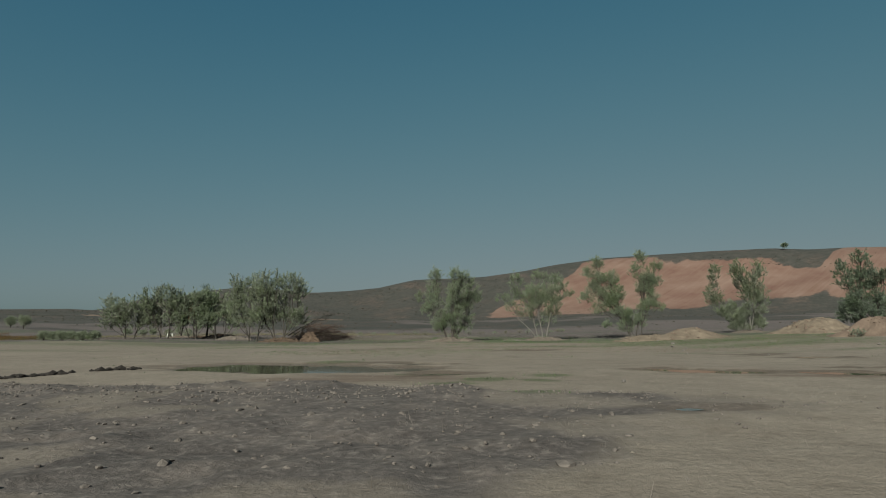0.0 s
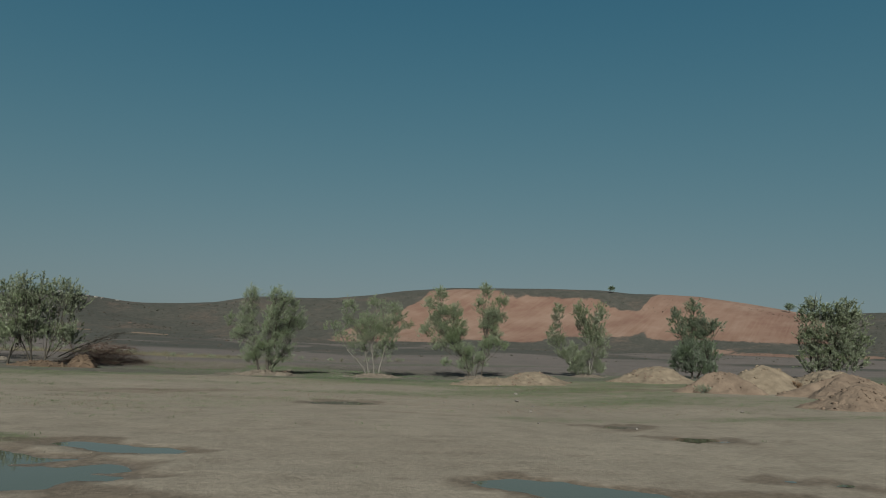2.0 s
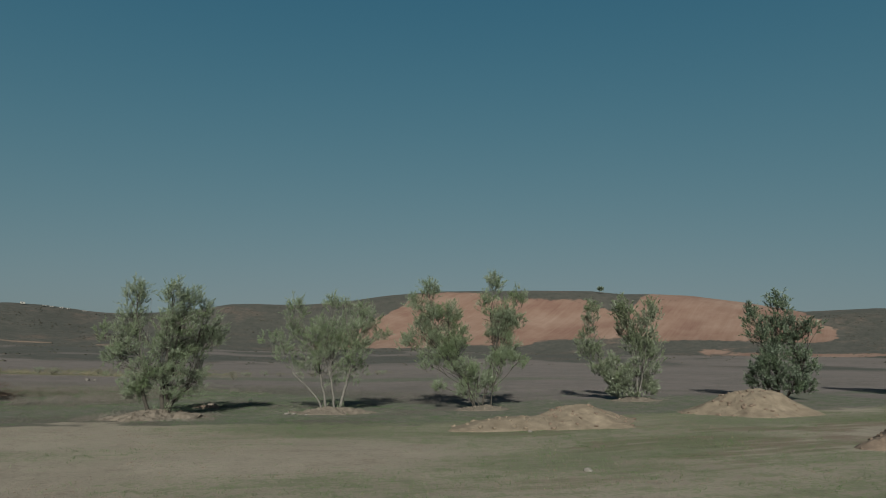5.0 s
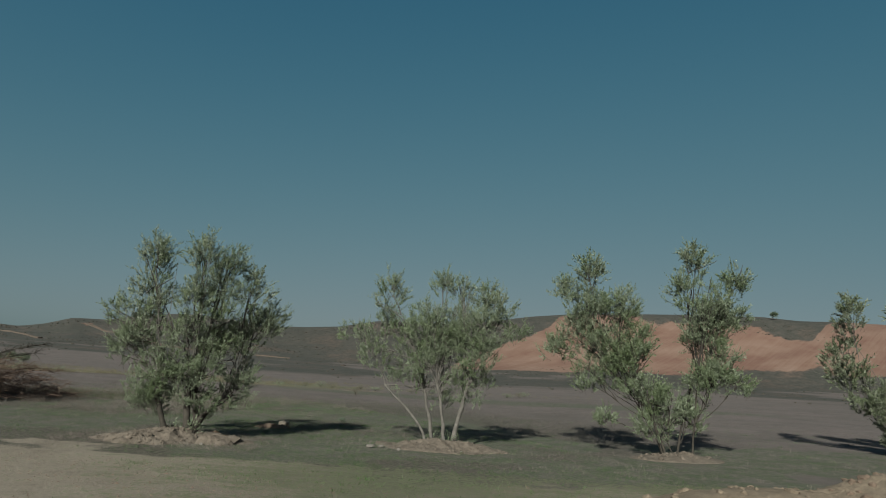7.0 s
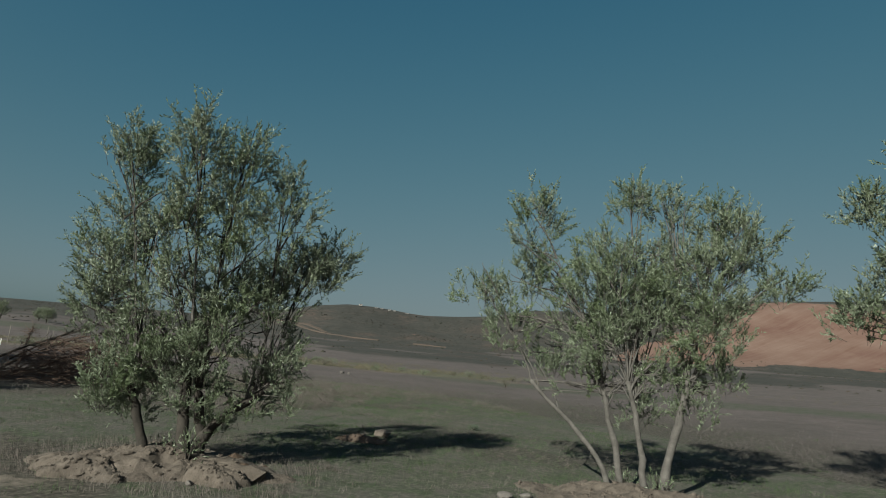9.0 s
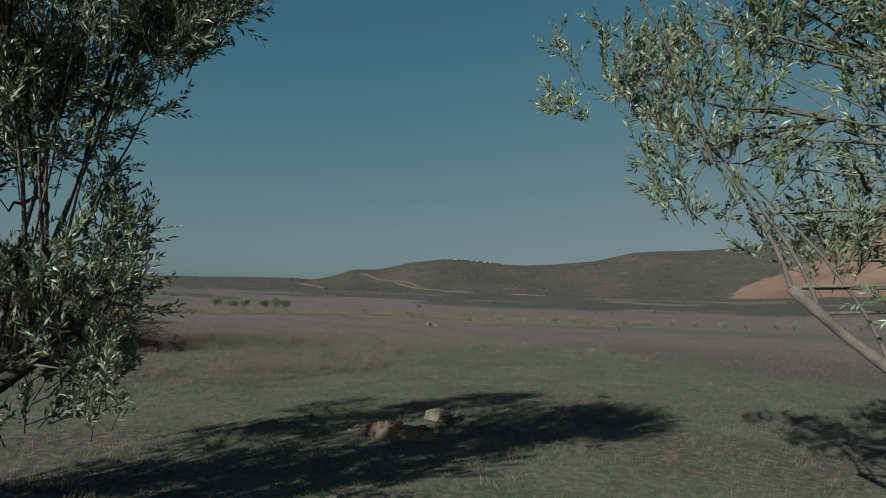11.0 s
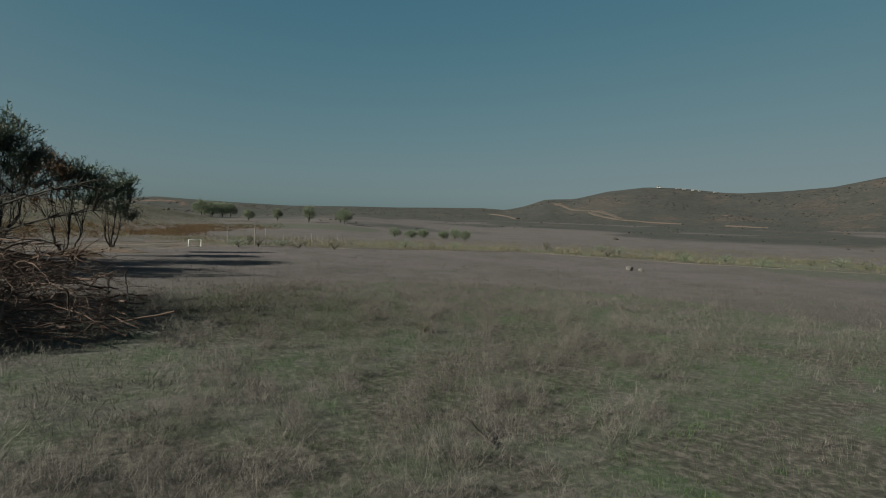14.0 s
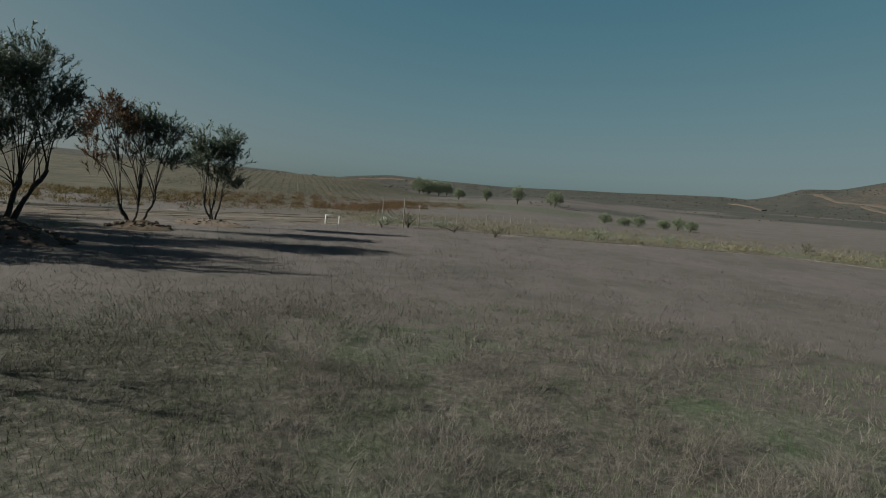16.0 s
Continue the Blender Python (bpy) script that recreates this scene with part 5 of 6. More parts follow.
# ---------- shrubs, far trees ----------
def shrub(x, y, h, w, seed, label, leaf, n=260, leaf_len=0.09, name="shrub", group="", trunk=0.0, z=None):
    """A low bush, or a far small tree with a short trunk."""
    rng = RS(seed)
    root = thing(name, x, y, float(land(x, y)) if z is None else z, label, name, group, rng.uniform(0, 360))
    soup = Soup()
    for _ in range(7):
        e = rng.normal(size=3) * [w * 0.25, w * 0.25, 0] + [0, 0, h * rng.uniform(0.6, 0.95)]
        soup.tube(bezier(np.array([0, 0, -0.05]), np.array([0, 0, h * 0.35]), e * [0.6, 0.6, 0.6], e, 6), np.linspace(0.012 + h * 0.018, 0.004, 6), 5)
    part("stem", soup.mesh("stem", M_BARK_DARK), root)
    u = rng.normal(size=(n, 3))
    u /= np.linalg.norm(u, axis=1)[:, None]
    u *= rng.rand(n, 1) ** 0.4
    hh = (h - trunk) / 2
    c = u * [w / 2, w / 2, hh] + [0, 0, trunk + hh * 1.02]
    c[:, 0] += w * 0.25 * (vnoise(c[:, 2] * 2 / h, c[:, 1] / w * 2, 1, seed) - 0.5)
    c[:, 2] *= 0.85 + 0.3 * vnoise(c[:, 0] / w * 4, c[:, 1] / w * 4, 1, seed + 1)
    d = u * 0.5 + rng.normal(size=(n, 3)) * 0.4 + [0, 0, 0.6]
    d /= np.linalg.norm(d, axis=1)[:, None]
    part("crown", leaf_mesh("crown", rng, c, d * leaf_len * 3, 6, leaf_len, leaf_len * 0.4, leaf), root)
    return root


FAR = "far bushes and small trees"
for k, (fx, fy, fh, fw) in enumerate([(-71.5, 116.0, 1.3, 1.7), (-68.6, 117.0, 1.0, 1.8), (-66.6, 117.5, 1.2, 1.6), (-64.2, 119.5, 1.0, 1.5), (-62.2, 120.0, 1.4, 1.7), (-60.2, 120.0, 1.1, 1.4),
                                      (-110.0, 137.0, 3.1, 2.6), (-116.1, 140.6, 2.5, 1.9), (-117.4, 132.5, 3.4, 2.6), (-129.7, 132.1, 2.6, 1.8), (-136.6, 128.4, 2.5, 2.4),
                                      (-188, 152, 3.6, 3.2), (-186, 148, 4.0, 3.6), (-184, 143.5, 4.4, 4.6), (-186, 141, 4.2, 4.2), (-192, 147, 3.4, 4.0), (-200, 149, 3.4, 4.2), (-206, 150, 3.4, 3.8),
                                      (-38.2, 44.0, 0.66, 0.95), (-36.8, 43.4, 0.55, 0.8), (-35.6, 42.8, 0.66, 0.9), (-34.2, 42.2, 0.6, 0.95), (-33.0, 41.7, 0.55, 0.75), (-31.6, 41.0, 0.6, 0.9)]):
    shrub(fx, fy, fh, fw, 90 + k, "dark green rounded bush far across the valley" if fh < 2 else "small grey-green tree far across the valley", LEAF_GREEN, 420, 0.11 if fx > -45 else 0.14 if fh < 2 else 0.24 if fx > -140 else 0.38, "bush" if fh < 2 else "tree", FAR, 0.1 * fh if fh < 2 else 0.22 * fh)
for b, r, h in ((29.2, 447, 2.6), (44.3, 440, 4.5)):
    hx, hy = CX + r * math.sin(radians(b)), CY + r * math.cos(radians(b))
    shrub(hx, hy, h, h * 1.1, 120 + int(b), "lone dark tree on a hill's crest", LEAF_DARK, 300, 0.55, "tree", FAR, 0.35 * h)
for k, (fx, fy, fh, fw, mat) in enumerate([(2.65, 49.8, 0.14, 0.35, LEAF_DARK), (-1.65, 84.3, 0.7, 0.9, M_WEED), (-39.5, 70.5, 0.7, 1.6, LEAF_GREEN), (-37.2, 70.8, 0.8, 1.4, M_WEED),
                                           (-36.4, 68.9, 0.5, 1.5, LEAF_GREEN), (-35.0, 72.5, 0.6, 1.8, M_WEED), (24.0, 24.6, 0.5, 0.35, LEAF_BROWN), (28.0, 23.8, 0.6, 0.4, LEAF_BROWN), (22.5, 24.0, 0.35, 0.7, LEAF_DARK),
                                           (-32.5, 73.5, 0.6, 1.4, M_WEED), (-8.7, 57.1, 0.16, 0.25, M_WEED)]):
    shrub(fx, fy, fh, fw, 140 + k, {LEAF_BROWN: "dry brown weed", M_WEED: "yellowing weedy bush", LEAF_GREEN: "low green bush", LEAF_DARK: "low dark bush"}[mat] + " on open ground", mat, 110, 0.03 if fh < 0.3 else 0.06, "weed", "scattered weeds")


for k, (fx, fy, fh, fw) in enumerate([(7.55, 42.15, 0.55, 0.5), (6.95, 42.6, 0.4, 0.45), (-0.05, 39.35, 0.6, 0.4), (-0.75, 39.6, 0.45, 0.4)]):
    shrub(fx, fy, fh, fw, 330 + k, "small leafy sprout at an olive tree's foot", LEAF_OLIVE, 34, 0.06, "sprout", "sprouts at the trees' feet")


# bushes along the weedy bank
rng = RS(170)
for k in range(26):
    bx = -41 + 62 * (k + rng.rand()) / 26
    by = float(bx * 0 - bank_off(bx, 0.0)) + rng.uniform(0.5, 9)
    mat = (M_WEED, LEAF_GREEN, M_WEED, LEAF_OLIVE)[rng.randint(4)]
    shrub(bx, by, rng.uniform(0.35, 0.8), rng.uniform(0.7, 1.7), 300 + k, {M_WEED: "yellowing weedy bush", LEAF_GREEN: "low green bush", LEAF_OLIVE: "low grey-green bush"}[mat] + " on a low bank", mat, 90, 0.08, "bush", "bushes on the bank")


# ---------- goal, fence, far buildings ----------
def box(soup, c, s):
    c, s = np.asarray(c, float), np.asarray(s, float) / 2
    v = np.array([(x, y, z) for x in (-1, 1) for y in (-1, 1) for z in (-1, 1)]) * s + c
    q = [(0, 1, 3, 2), (4, 6, 7, 5), (0, 4, 5, 1), (2, 3, 7, 6), (0, 2, 6, 4), (1, 5, 7, 3)]
    soup.add(v, [t for a, b, c2, d in q for t in ((a, b, c2), (a, c2, d))])


def goal(x, y, yaw):
    root = thing("football_goal", x, y, float(land(x, y)), "small white football goal standing on bare ground", "goal", "", yaw)
    w, h, d, r = 0.72, 0.46, 0.35, 0.022
    for name, pts in (("post", [(-w / 2, 0, 0), (-w / 2, 0, h)]), ("post", [(w / 2, 0, 0), (w / 2, 0, h)]), ("crossbar", [(-w / 2, 0, h), (w / 2, 0, h)]),
                      ("back_stay", [(-w / 2, 0, h), (-w / 2, d, 0.02)]), ("back_stay", [(w / 2, 0, h), (w / 2, d, 0.02)]), ("ground_bar", [(-w / 2, d, 0.02), (w / 2, d, 0.02)])):
        s = Soup()
        s.tube(pts, [r, r], 8)
        part(name, s.mesh(name, M_WHITE), root)
    return root


goal(-37.6, 66.6, 62)


def fence():
    root = thing("fence", -38.5, 71.5, float(land(-38.5, 71.5)), "wire fence on weathered wooden posts", "fence")
    base = np.array([-38.5, 71.5])
    spots = [(-41.6, 71.0, 1.45), (-37.0, 70.4, 1.6), (-37.8, 71.7, 1.3)]
    spots += [(-38.6 - 1.0 * k, 73.0 + 1.35 * k, 0.7 + 0.1 * ((k * 7) % 3)) for k in range(12)]
    tops = []
    for x, y, h in spots:
        s = Soup()
        z = float(land(x, y)) - float(land(*base))
        s.tube([(x - base[0], y - base[1], z - 0.1), (x - base[0] + 0.02, y - base[1], z + h)], [0.036, 0.03], 8)
        part("post", s.mesh("post", M_POST), root)
        tops.append((x - base[0], y - base[1], z + min(h, 0.9)))
    for drop in (0.08, 0.35):
        s = Soup()
        pts = np.array(tops[2:]) - [0, 0, drop]
        s.tube(pts, [0.006] * len(pts), 3)
        part("wire", s.mesh("wire", M_POST), root)
    return root


fence()


def hill_house(b, r, w, h, seed, label):
    x, y = CX + r * math.sin(radians(b)), CY + r * math.cos(radians(b))
    root = thing("house", x, y, float(land(x, y)) - 0.3, label, "house", "buildings on the hill", -b)
    s = Soup()
    box(s, (0, 0, h / 2), (w, 3.0, h))
    part("wall", s.mesh("wall", M_LIMEWASH, False), root)
    s = Soup()
    s.add([(-w / 2 - 0.2, -1.8, h), (w / 2 + 0.2, -1.8, h), (w / 2 + 0.2, 1.8, h), (-w / 2 - 0.2, 1.8, h), (-w / 2 - 0.2, 0, h + 0.35), (w / 2 + 0.2, 0, h + 0.35)],
          [(0, 1, 5), (0, 5, 4), (2, 3, 4), (2, 4, 5), (0, 4, 3), (1, 2, 5), (0, 3, 2), (0, 2, 1)])
    part("roof", s.mesh("roof", M_ROOF, False), root)
    for k in range(max(1, int(w / 2))):
        s = Soup()
        box(s, (-w / 2 + 1 + 2 * k, -1.52, h * 0.55), (0.6, 0.1, h * 0.4))
        part("window", s.mesh("window", M_GLASS_DARK, False), root)
    return root


hill_house(-22.0, 446, 2.4, 0.9, 1, "small pale house on the crest of a hill")
for k, (b, w, h) in enumerate([(-20.5, 3, 0.5), (-20.0, 3, 0.6), (-19.3, 2.6, 1.0), (-18.8, 2.2, 0.9), (-17.6, 3, 0.5)]):
    hill_house(b, 442, w * 0.7, h * 0.6, 2 + k, "low white building on a hill terrace")


# ---------- grass, weeds, litter ----------
PATHLINE = np.array([(5.8, 33.3), (2.85, 42.3), (0.4, 46.7), (-1.85, 50.5), (-4.9, 54.9), (-6.5, 57.0), (-9.5, 58.7)])


def path_distance(x, y):
    best = np.full(np.shape(x), 1e9)
    for (ax, ay), (bx, by) in zip(PATHLINE[:-1], PATHLINE[1:]):
        ux, uy = bx - ax, by - ay
        t = np.clip(((x - ax) * ux + (y - ay) * uy) / (ux * ux + uy * uy), 0, 1)
        best = np.minimum(best, np.hypot(x - ax - t * ux, y - ay - t * uy))
    return best


def tufts(name, seed, x, y, per, height, width, spread, mat, label, category, bend=0.55, three=False, keep=None):
    """Tufts of blades at x, y; height and width are arrays, one for each tuft."""
    rng = RS(seed)
    n = len(x)
    h = np.repeat(height, per) * rng.uniform(0.45, 1.15, n * per)
    w = np.repeat(width, per) * rng.uniform(0.7, 1.3, n * per)
    sp = np.repeat(np.broadcast_to(spread, (n,)), per)
    bx = np.repeat(x, per) + rng.normal(size=n * per) * sp
    by = np.repeat(y, per) + rng.normal(size=n * per) * sp
    bz = land(bx, by) - 0.015
    az = np.repeat(9.0 * fbm(x, y, 2.5, 93, 2) + rng.normal(size=n) * 0.5, per) + rng.normal(size=n * per) * 0.9
    lean = rng.uniform(0.15, 1.0, n * per) * bend
    dx, dy = np.cos(az) * lean, np.sin(az) * lean
    face = rng.uniform(0, np.pi, n * per)
    wx, wy = np.cos(face) * w / 2, np.sin(face) * w / 2
    b = np.stack([bx, by, bz], -1)
    side = np.stack([wx, wy, np.zeros_like(wx)], -1)
    tip = b + np.stack([dx * h, dy * h, h * np.sqrt(np.clip(1 - lean ** 2, 0.1, 1))], -1)
    k = n * per
    if three:
        mid = b + (tip - b) * 0.55 + np.stack([-dx, -dy, 0.35 + 0 * dx], -1) * (h * 0.22)[:, None]
        v = np.stack([b - side, b + side, mid + side * 0.75, mid - side * 0.75, tip], 1).reshape(-1, 3)
        i = np.arange(k)[:, None] * 5
        f = np.concatenate([i + [0, 1, 2], i + [0, 2, 3], i + [3, 2, 4]], 1).reshape(-1, 3)
    else:
        v = np.stack([b - side, b + side, tip], 1).reshape(-1, 3)
        f = np.arange(k * 3).reshape(-1, 3)
    ob = new(name, mesh_of(name, v, f, mat))
    return tagged(ob, label, category, kind="stuff")


def scatter(seed, n, x0, x1, y0, y1):
    rng = RS(seed)
    return rng.uniform(x0, x1, n), rng.uniform(y0, y1, n), rng


def tussocks(name, seed, x, y, per, radius, height, width, mat, label):
    """Rounded clumps of fine dead stalks that splay out from their middle."""
    rng = RS(seed)
    n, k = len(x), len(x) * per
    phi, q = rng.uniform(0, 2 * np.pi, k), np.sqrt(rng.rand(k))
    r, h = np.repeat(radius, per), np.repeat(height, per)
    ox, oy = np.cos(phi) * q, np.sin(phi) * q
    bx, by = np.repeat(x, per) + ox * r * 0.75, np.repeat(y, per) + oy * r * 0.75
    b = np.stack([bx, by, land(bx, by) - 0.015], -1)
    wind = np.repeat(rng.normal(size=(n, 2)) * 0.22, per, axis=0)
    d = np.stack([ox * 0.35 + wind[:, 0] + rng.normal(size=k) * 0.5, oy * 0.35 + wind[:, 1] + rng.normal(size=k) * 0.5, rng.uniform(-0.05, 0.85, k)], -1)
    d /= np.linalg.norm(d, axis=1)[:, None]
    # stalks start inside the clump at any height, so that it is as dense above as below
    start = b + np.stack([0 * q, 0 * q, h * 0.72 * (1 - q * q) * rng.rand(k)], -1)
    tip = start + d * (h * rng.uniform(0.18, 0.52, k))[:, None]
    face = rng.uniform(0, np.pi, k)
    w = width * rng.uniform(0.6, 1.4, k) / 2
    side = np.stack([np.cos(face) * w, np.sin(face) * w, 0 * w], -1)
    v = np.stack([start - side, start + side, tip + rng.normal(size=(k, 3)) * 0.012], 1).reshape(-1, 3)
    return tagged(new(name, mesh_of(name, v, np.arange(k * 3).reshape(-1, 3), mat)), label, "grass", kind="stuff")


GRASS = "dead grey-brown grass in rounded tufts over the valley floor"
for ring, (d0, d1, dens, per, wide, box_) in enumerate([(0, 4, 26, 130, 0.0030, (-14, 7, 45, 64)), (4, 9, 22, 42, 0.0056, (-19, 12, 45, 69)), (9, 18, 19, 15, 0.0075, (-28, 21, 45, 78)),
                                                        (18, 34, 7, 8, 0.013, (-44, 36, 45, 94)), (34, 80, 0.85, 7, 0.03, (-92, 80, 45, 140))]):
    x0, x1, y0, y1 = box_
    x, y, rng = scatter(200 + ring, int(dens * 0.82 * (x1 - x0) * (y1 - y0)), x0, x1, y0, y1)
    d = path_distance(x, y)
    lush = ramp(fbm(x, y, 2.4, 97, 3), 0.50, 0.66)
    hole = grass_cover(x, y)
    ok = (d >= d0) & (d < d1) & (rng.rand(len(x)) < 0.14 + 0.86 * tall_zone(x, y)) & (rng.rand(len(x)) < (0.05 + 0.95 * hole) * (1 - 0.15 * lush - 0.25 * ramp(y, 52, 56) - 0.5 * brown_zone(x, y)) * (hollow(x, y) < 0.3))
    x, y, hole = x[ok], y[ok], hole[ok]
    size = rng.uniform(0.6, 1.35, len(x)) * (0.5 + 0.5 * tall_zone(x, y)) * (0.72 + 0.28 * hole) * (0.8 + 0.4 * vnoise(x, y, 2.2, 91)) * (1 + 0.15 * (vnoise(x, y, 0.9, 45) > 0.6))
    tussocks("dry_grass", 210 + ring, x, y, per, 0.17 * size * (1 + 0.22 * ring), (0.39, 0.37, 0.33, 0.26, 0.22)[ring] * size, wide, M_DRY if ring < 2 else M_DRY_FAR, GRASS)
for ring, (d0, d1, dens, per, wide, box_) in enumerate([(0, 4, 95, 7, 0.003, (-14, 8, 41, 64)), (4, 9, 22, 7, 0.0055, (-19, 13, 41, 69))]):
    x0, x1, y0, y1 = box_
    x, y, rng = scatter(250 + ring, int(dens * (x1 - x0) * (y1 - y0)), x0, x1, y0, y1)
    d = path_distance(x, y)
    ok = (d >= d0) & (d < d1) & (rng.rand(len(x)) < np.maximum(0.65 * tall_zone(x, y), 0.26 + 0.74 * straw_mat(x, y)) * (1 - 0.97 * hollow(x, y))) & (rng.rand(len(x)) < 0.05 + 0.95 * grass_cover(x, y))
    x, y = x[ok], y[ok]
    tufts("fallen_straw", 255 + ring, x, y, per, 0.05 + 0.09 * rng.rand(len(x)), np.full(len(x), wide), 0.07 + 0.03 * ring, M_DRY, "bent straw lying between the tufts of grass", "grass", 1.15)
for ring, (d0, d1, dens, per, wide, hgt, box_) in enumerate([(0, 4, 110, 10, 0.004, 0.085, (-14, 10, 36.5, 64)), (4, 9, 40, 11, 0.006, 0.085, (-19, 15, 36.5, 69)), (9, 18, 11, 11, 0.007, 0.07, (-26, 24, 36.5, 76)), (18, 34, 3, 10, 0.014, 0.08, (-30, 45, 36.5, 60))]):
    x0, x1, y0, y1 = box_
    x, y, rng = scatter(220 + ring, int(dens * (x1 - x0) * (y1 - y0)), x0, x1, y0, y1)
    d = path_distance(x, y)
    lush = lush_zone(x, y)
    bare = 1 - grass_cover(x, y)
    turf = (1 - tall_zone(x, y)) * (0.30 + 0.70 * lush) * (1 - 0.5 * straw_mat(x, y)) + (0.10 + 0.40 * ramp(y, 52, 56) * (ring < 2) + 0.9 * hollow(x, y) + 0.12 * lush + 0.6 * bare + 0.25 * ramp(vnoise(x, y, 0.5, 46), 0.45, 0.7) * bare) * tall_zone(x, y)
    ok = (d >= d0) & (d < d1) & (rng.rand(len(x)) < turf) & (dirt_zone(x, y) < 0.4)
    x, y, rnd = x[ok], y[ok], rng.rand(int(ok.sum()))
    tufts("green_grass", 230 + ring, x, y, per, hgt * (0.6 + 0.9 * rnd), np.full(len(x), wide), 0.055 + 0.025 * ring, M_TURF, "short green turf mixed with straw between trees and field", "grass", 0.8)
# darker brown weeds further into the field
x, y, rng = scatter(274, 2600, -18.5, -8.5, 52.5, 61.5)
ok = rng.rand(2600) < brown_zone(x, y) * (0.35 + 0.65 * ramp(vnoise(x, y, 0.8, 49), 0.25, 0.55))
n = int(ok.sum())
tussocks("brown_weeds", 275, x[ok], y[ok], 46, 0.15 + 0.10 * rng.rand(n), 0.24 + 0.18 * rng.rand(n), 0.0046, M_BROWN_WEED, "dark brown dead weeds among paler grass")
# straw tufts near the root mounds and along the track's edge
x, y, rng = scatter(240, 2600, -16, 34, 36.6, 47)
ok = (vnoise(x, y, 1.5, 99) > 0.45) & (tall_zone(x, y) < 0.6)
tufts("straw_tufts", 241, x[ok], y[ok], 11, 0.06 + 0.10 * rng.rand(int(ok.sum())), np.full(int(ok.sum()), 0.008), 0.07, M_DRY, "loose straw-coloured tufts near the trees", "grass", 0.8)
x, y, rng = scatter(242, 900, -3.6, 2.0, 37.8, 41.5)
ok = (np.hypot((x + 0.7) / 2.1, (y - 39.4) / 1.4) > 0.35)
tufts("straw_tufts", 243, x[ok], y[ok], 12, 0.08 + 0.14 * rng.rand(int(ok.sum())), np.full(int(ok.sum()), 0.006), 0.06, M_DRY, "dry weeds on a soil mound", "grass", 0.7)
# weeds on the dirt
x, y, rng = scatter(244, 25000, -14, 46, -2, 37.2)
ok = rng.rand(len(x)) < (0.9 * ramp(y, 9, 19) * ramp(0.5 * fbm(x * 0.4, y * 1.3, 1.0, 73, 4) + 0.5 * fbm(x * 0.5, y, 4.5, 61, 3) + 0.03 * ramp(y, 24, 34) - 0.05 * ramp(x, 7, -5), 0.46, 0.58) + 0.05 * ramp(y, 14, 30) + 0.01) * (pond_field(x, y) < 0.005) * (mud_zone(x, y) < 0.4)
for px, py, pr in SPOTS:
    ok |= (np.hypot((x - px) / 1.5, y - py) < pr) & (rng.rand(len(x)) < 0.9)
tufts("dirt_weeds", 245, x[ok], y[ok], 9, 0.04 + 0.07 * rng.rand(int(ok.sum())), np.full(int(ok.sum()), 0.012), 0.10, M_TURF, "sparse low weeds on bare dirt", "weeds", 0.9)
# thicker weeds and straw on the ground before the heaps
x, y, rng = scatter(276, 11000, 6, 32, 20, 36.5)
thick = ramp(0.55 * fbm(x * 0.45, y, 2.2, 63, 3) + 0.45 * vnoise(x * 0.6, y, 0.7, 74), 0.44, 0.60) * ramp(x, 6, 12) * ramp(y, 20, 25)
ok = rng.rand(len(x)) < 0.75 * thick * (pond_field(x, y) < 0.005)
straw = rng.rand(len(x)) < 0.3
for name, pick, mat, seed, label in (("dirt_weeds", ok & ~straw, M_TURF, 277, "low green weeds matted over bare dirt"), ("dirt_straw", ok & straw, M_STRAW, 278, "pale straw matted over bare dirt")):
    n = int(pick.sum())
    tufts(name, seed, x[pick], y[pick], 7, 0.03 + 0.06 * rng.rand(n), np.full(n, 0.012), 0.13, mat, label, "weeds", 1.0)
# the weedy bank across the field
x, y, rng = scatter(246, 26000, -60, 40, 64, 150)
off = bank_off(x, y)
ok = (rng.rand(len(x)) < ramp(off, -0.3, 0.8) * (0.25 + 0.75 * ramp(off, 34, 14)) * ramp(off, 55, 42) * (0.06 + 0.94 * ramp(x, 1, -9))) & (vnoise(x, y, 3, 98) > 0.32)
n = int(ok.sum())
tussocks("bank_weeds", 247, x[ok], y[ok], 11, 0.35 + 0.35 * rng.rand(n), 0.18 + 0.42 * rng.rand(n) ** 2, 0.045, M_STRAW, "yellow-green weeds on a low bank across the field")


M_PALE_WEED = blades("pale_weed", [(0.107, 0.092, 0.070), (0.147, 0.127, 0.100), (0.187, 0.166, 0.134), (0.086, 0.074, 0.047)], (0.114, 0.092, 0.050), 0.3, 0.25, 0.7)
x, y, rng = scatter(251, 420, -40, -14, 74, 99)
off = bank_off(x, y)
ok = (off > 0.6) & (off < 9) & (vnoise(x, y, 3.5, 102) > 0.35)
n = int(ok.sum())
tussocks("weed_clumps", 252, x[ok], y[ok], 120, 0.45 + 0.45 * rng.rand(n), 0.45 + 0.45 * rng.rand(n), 0.024, M_PALE_WEED, "pale rounded clumps of dead weeds on a low bank")
# a strip of red vines out in the field
t, u = RS(253).rand(900), RS(254).normal(size=900)
x, y = -62 - 52 * t + 0.9 * u, 75 + 30 * t + 1.2 * u
tufts("red_vines", 256, x, y, 9, 0.2 + 0.25 * RS(257).rand(900), np.full(900, 0.06), 0.4, M_VINE, "strip of autumn-red vines across the field", "vines", 0.6)


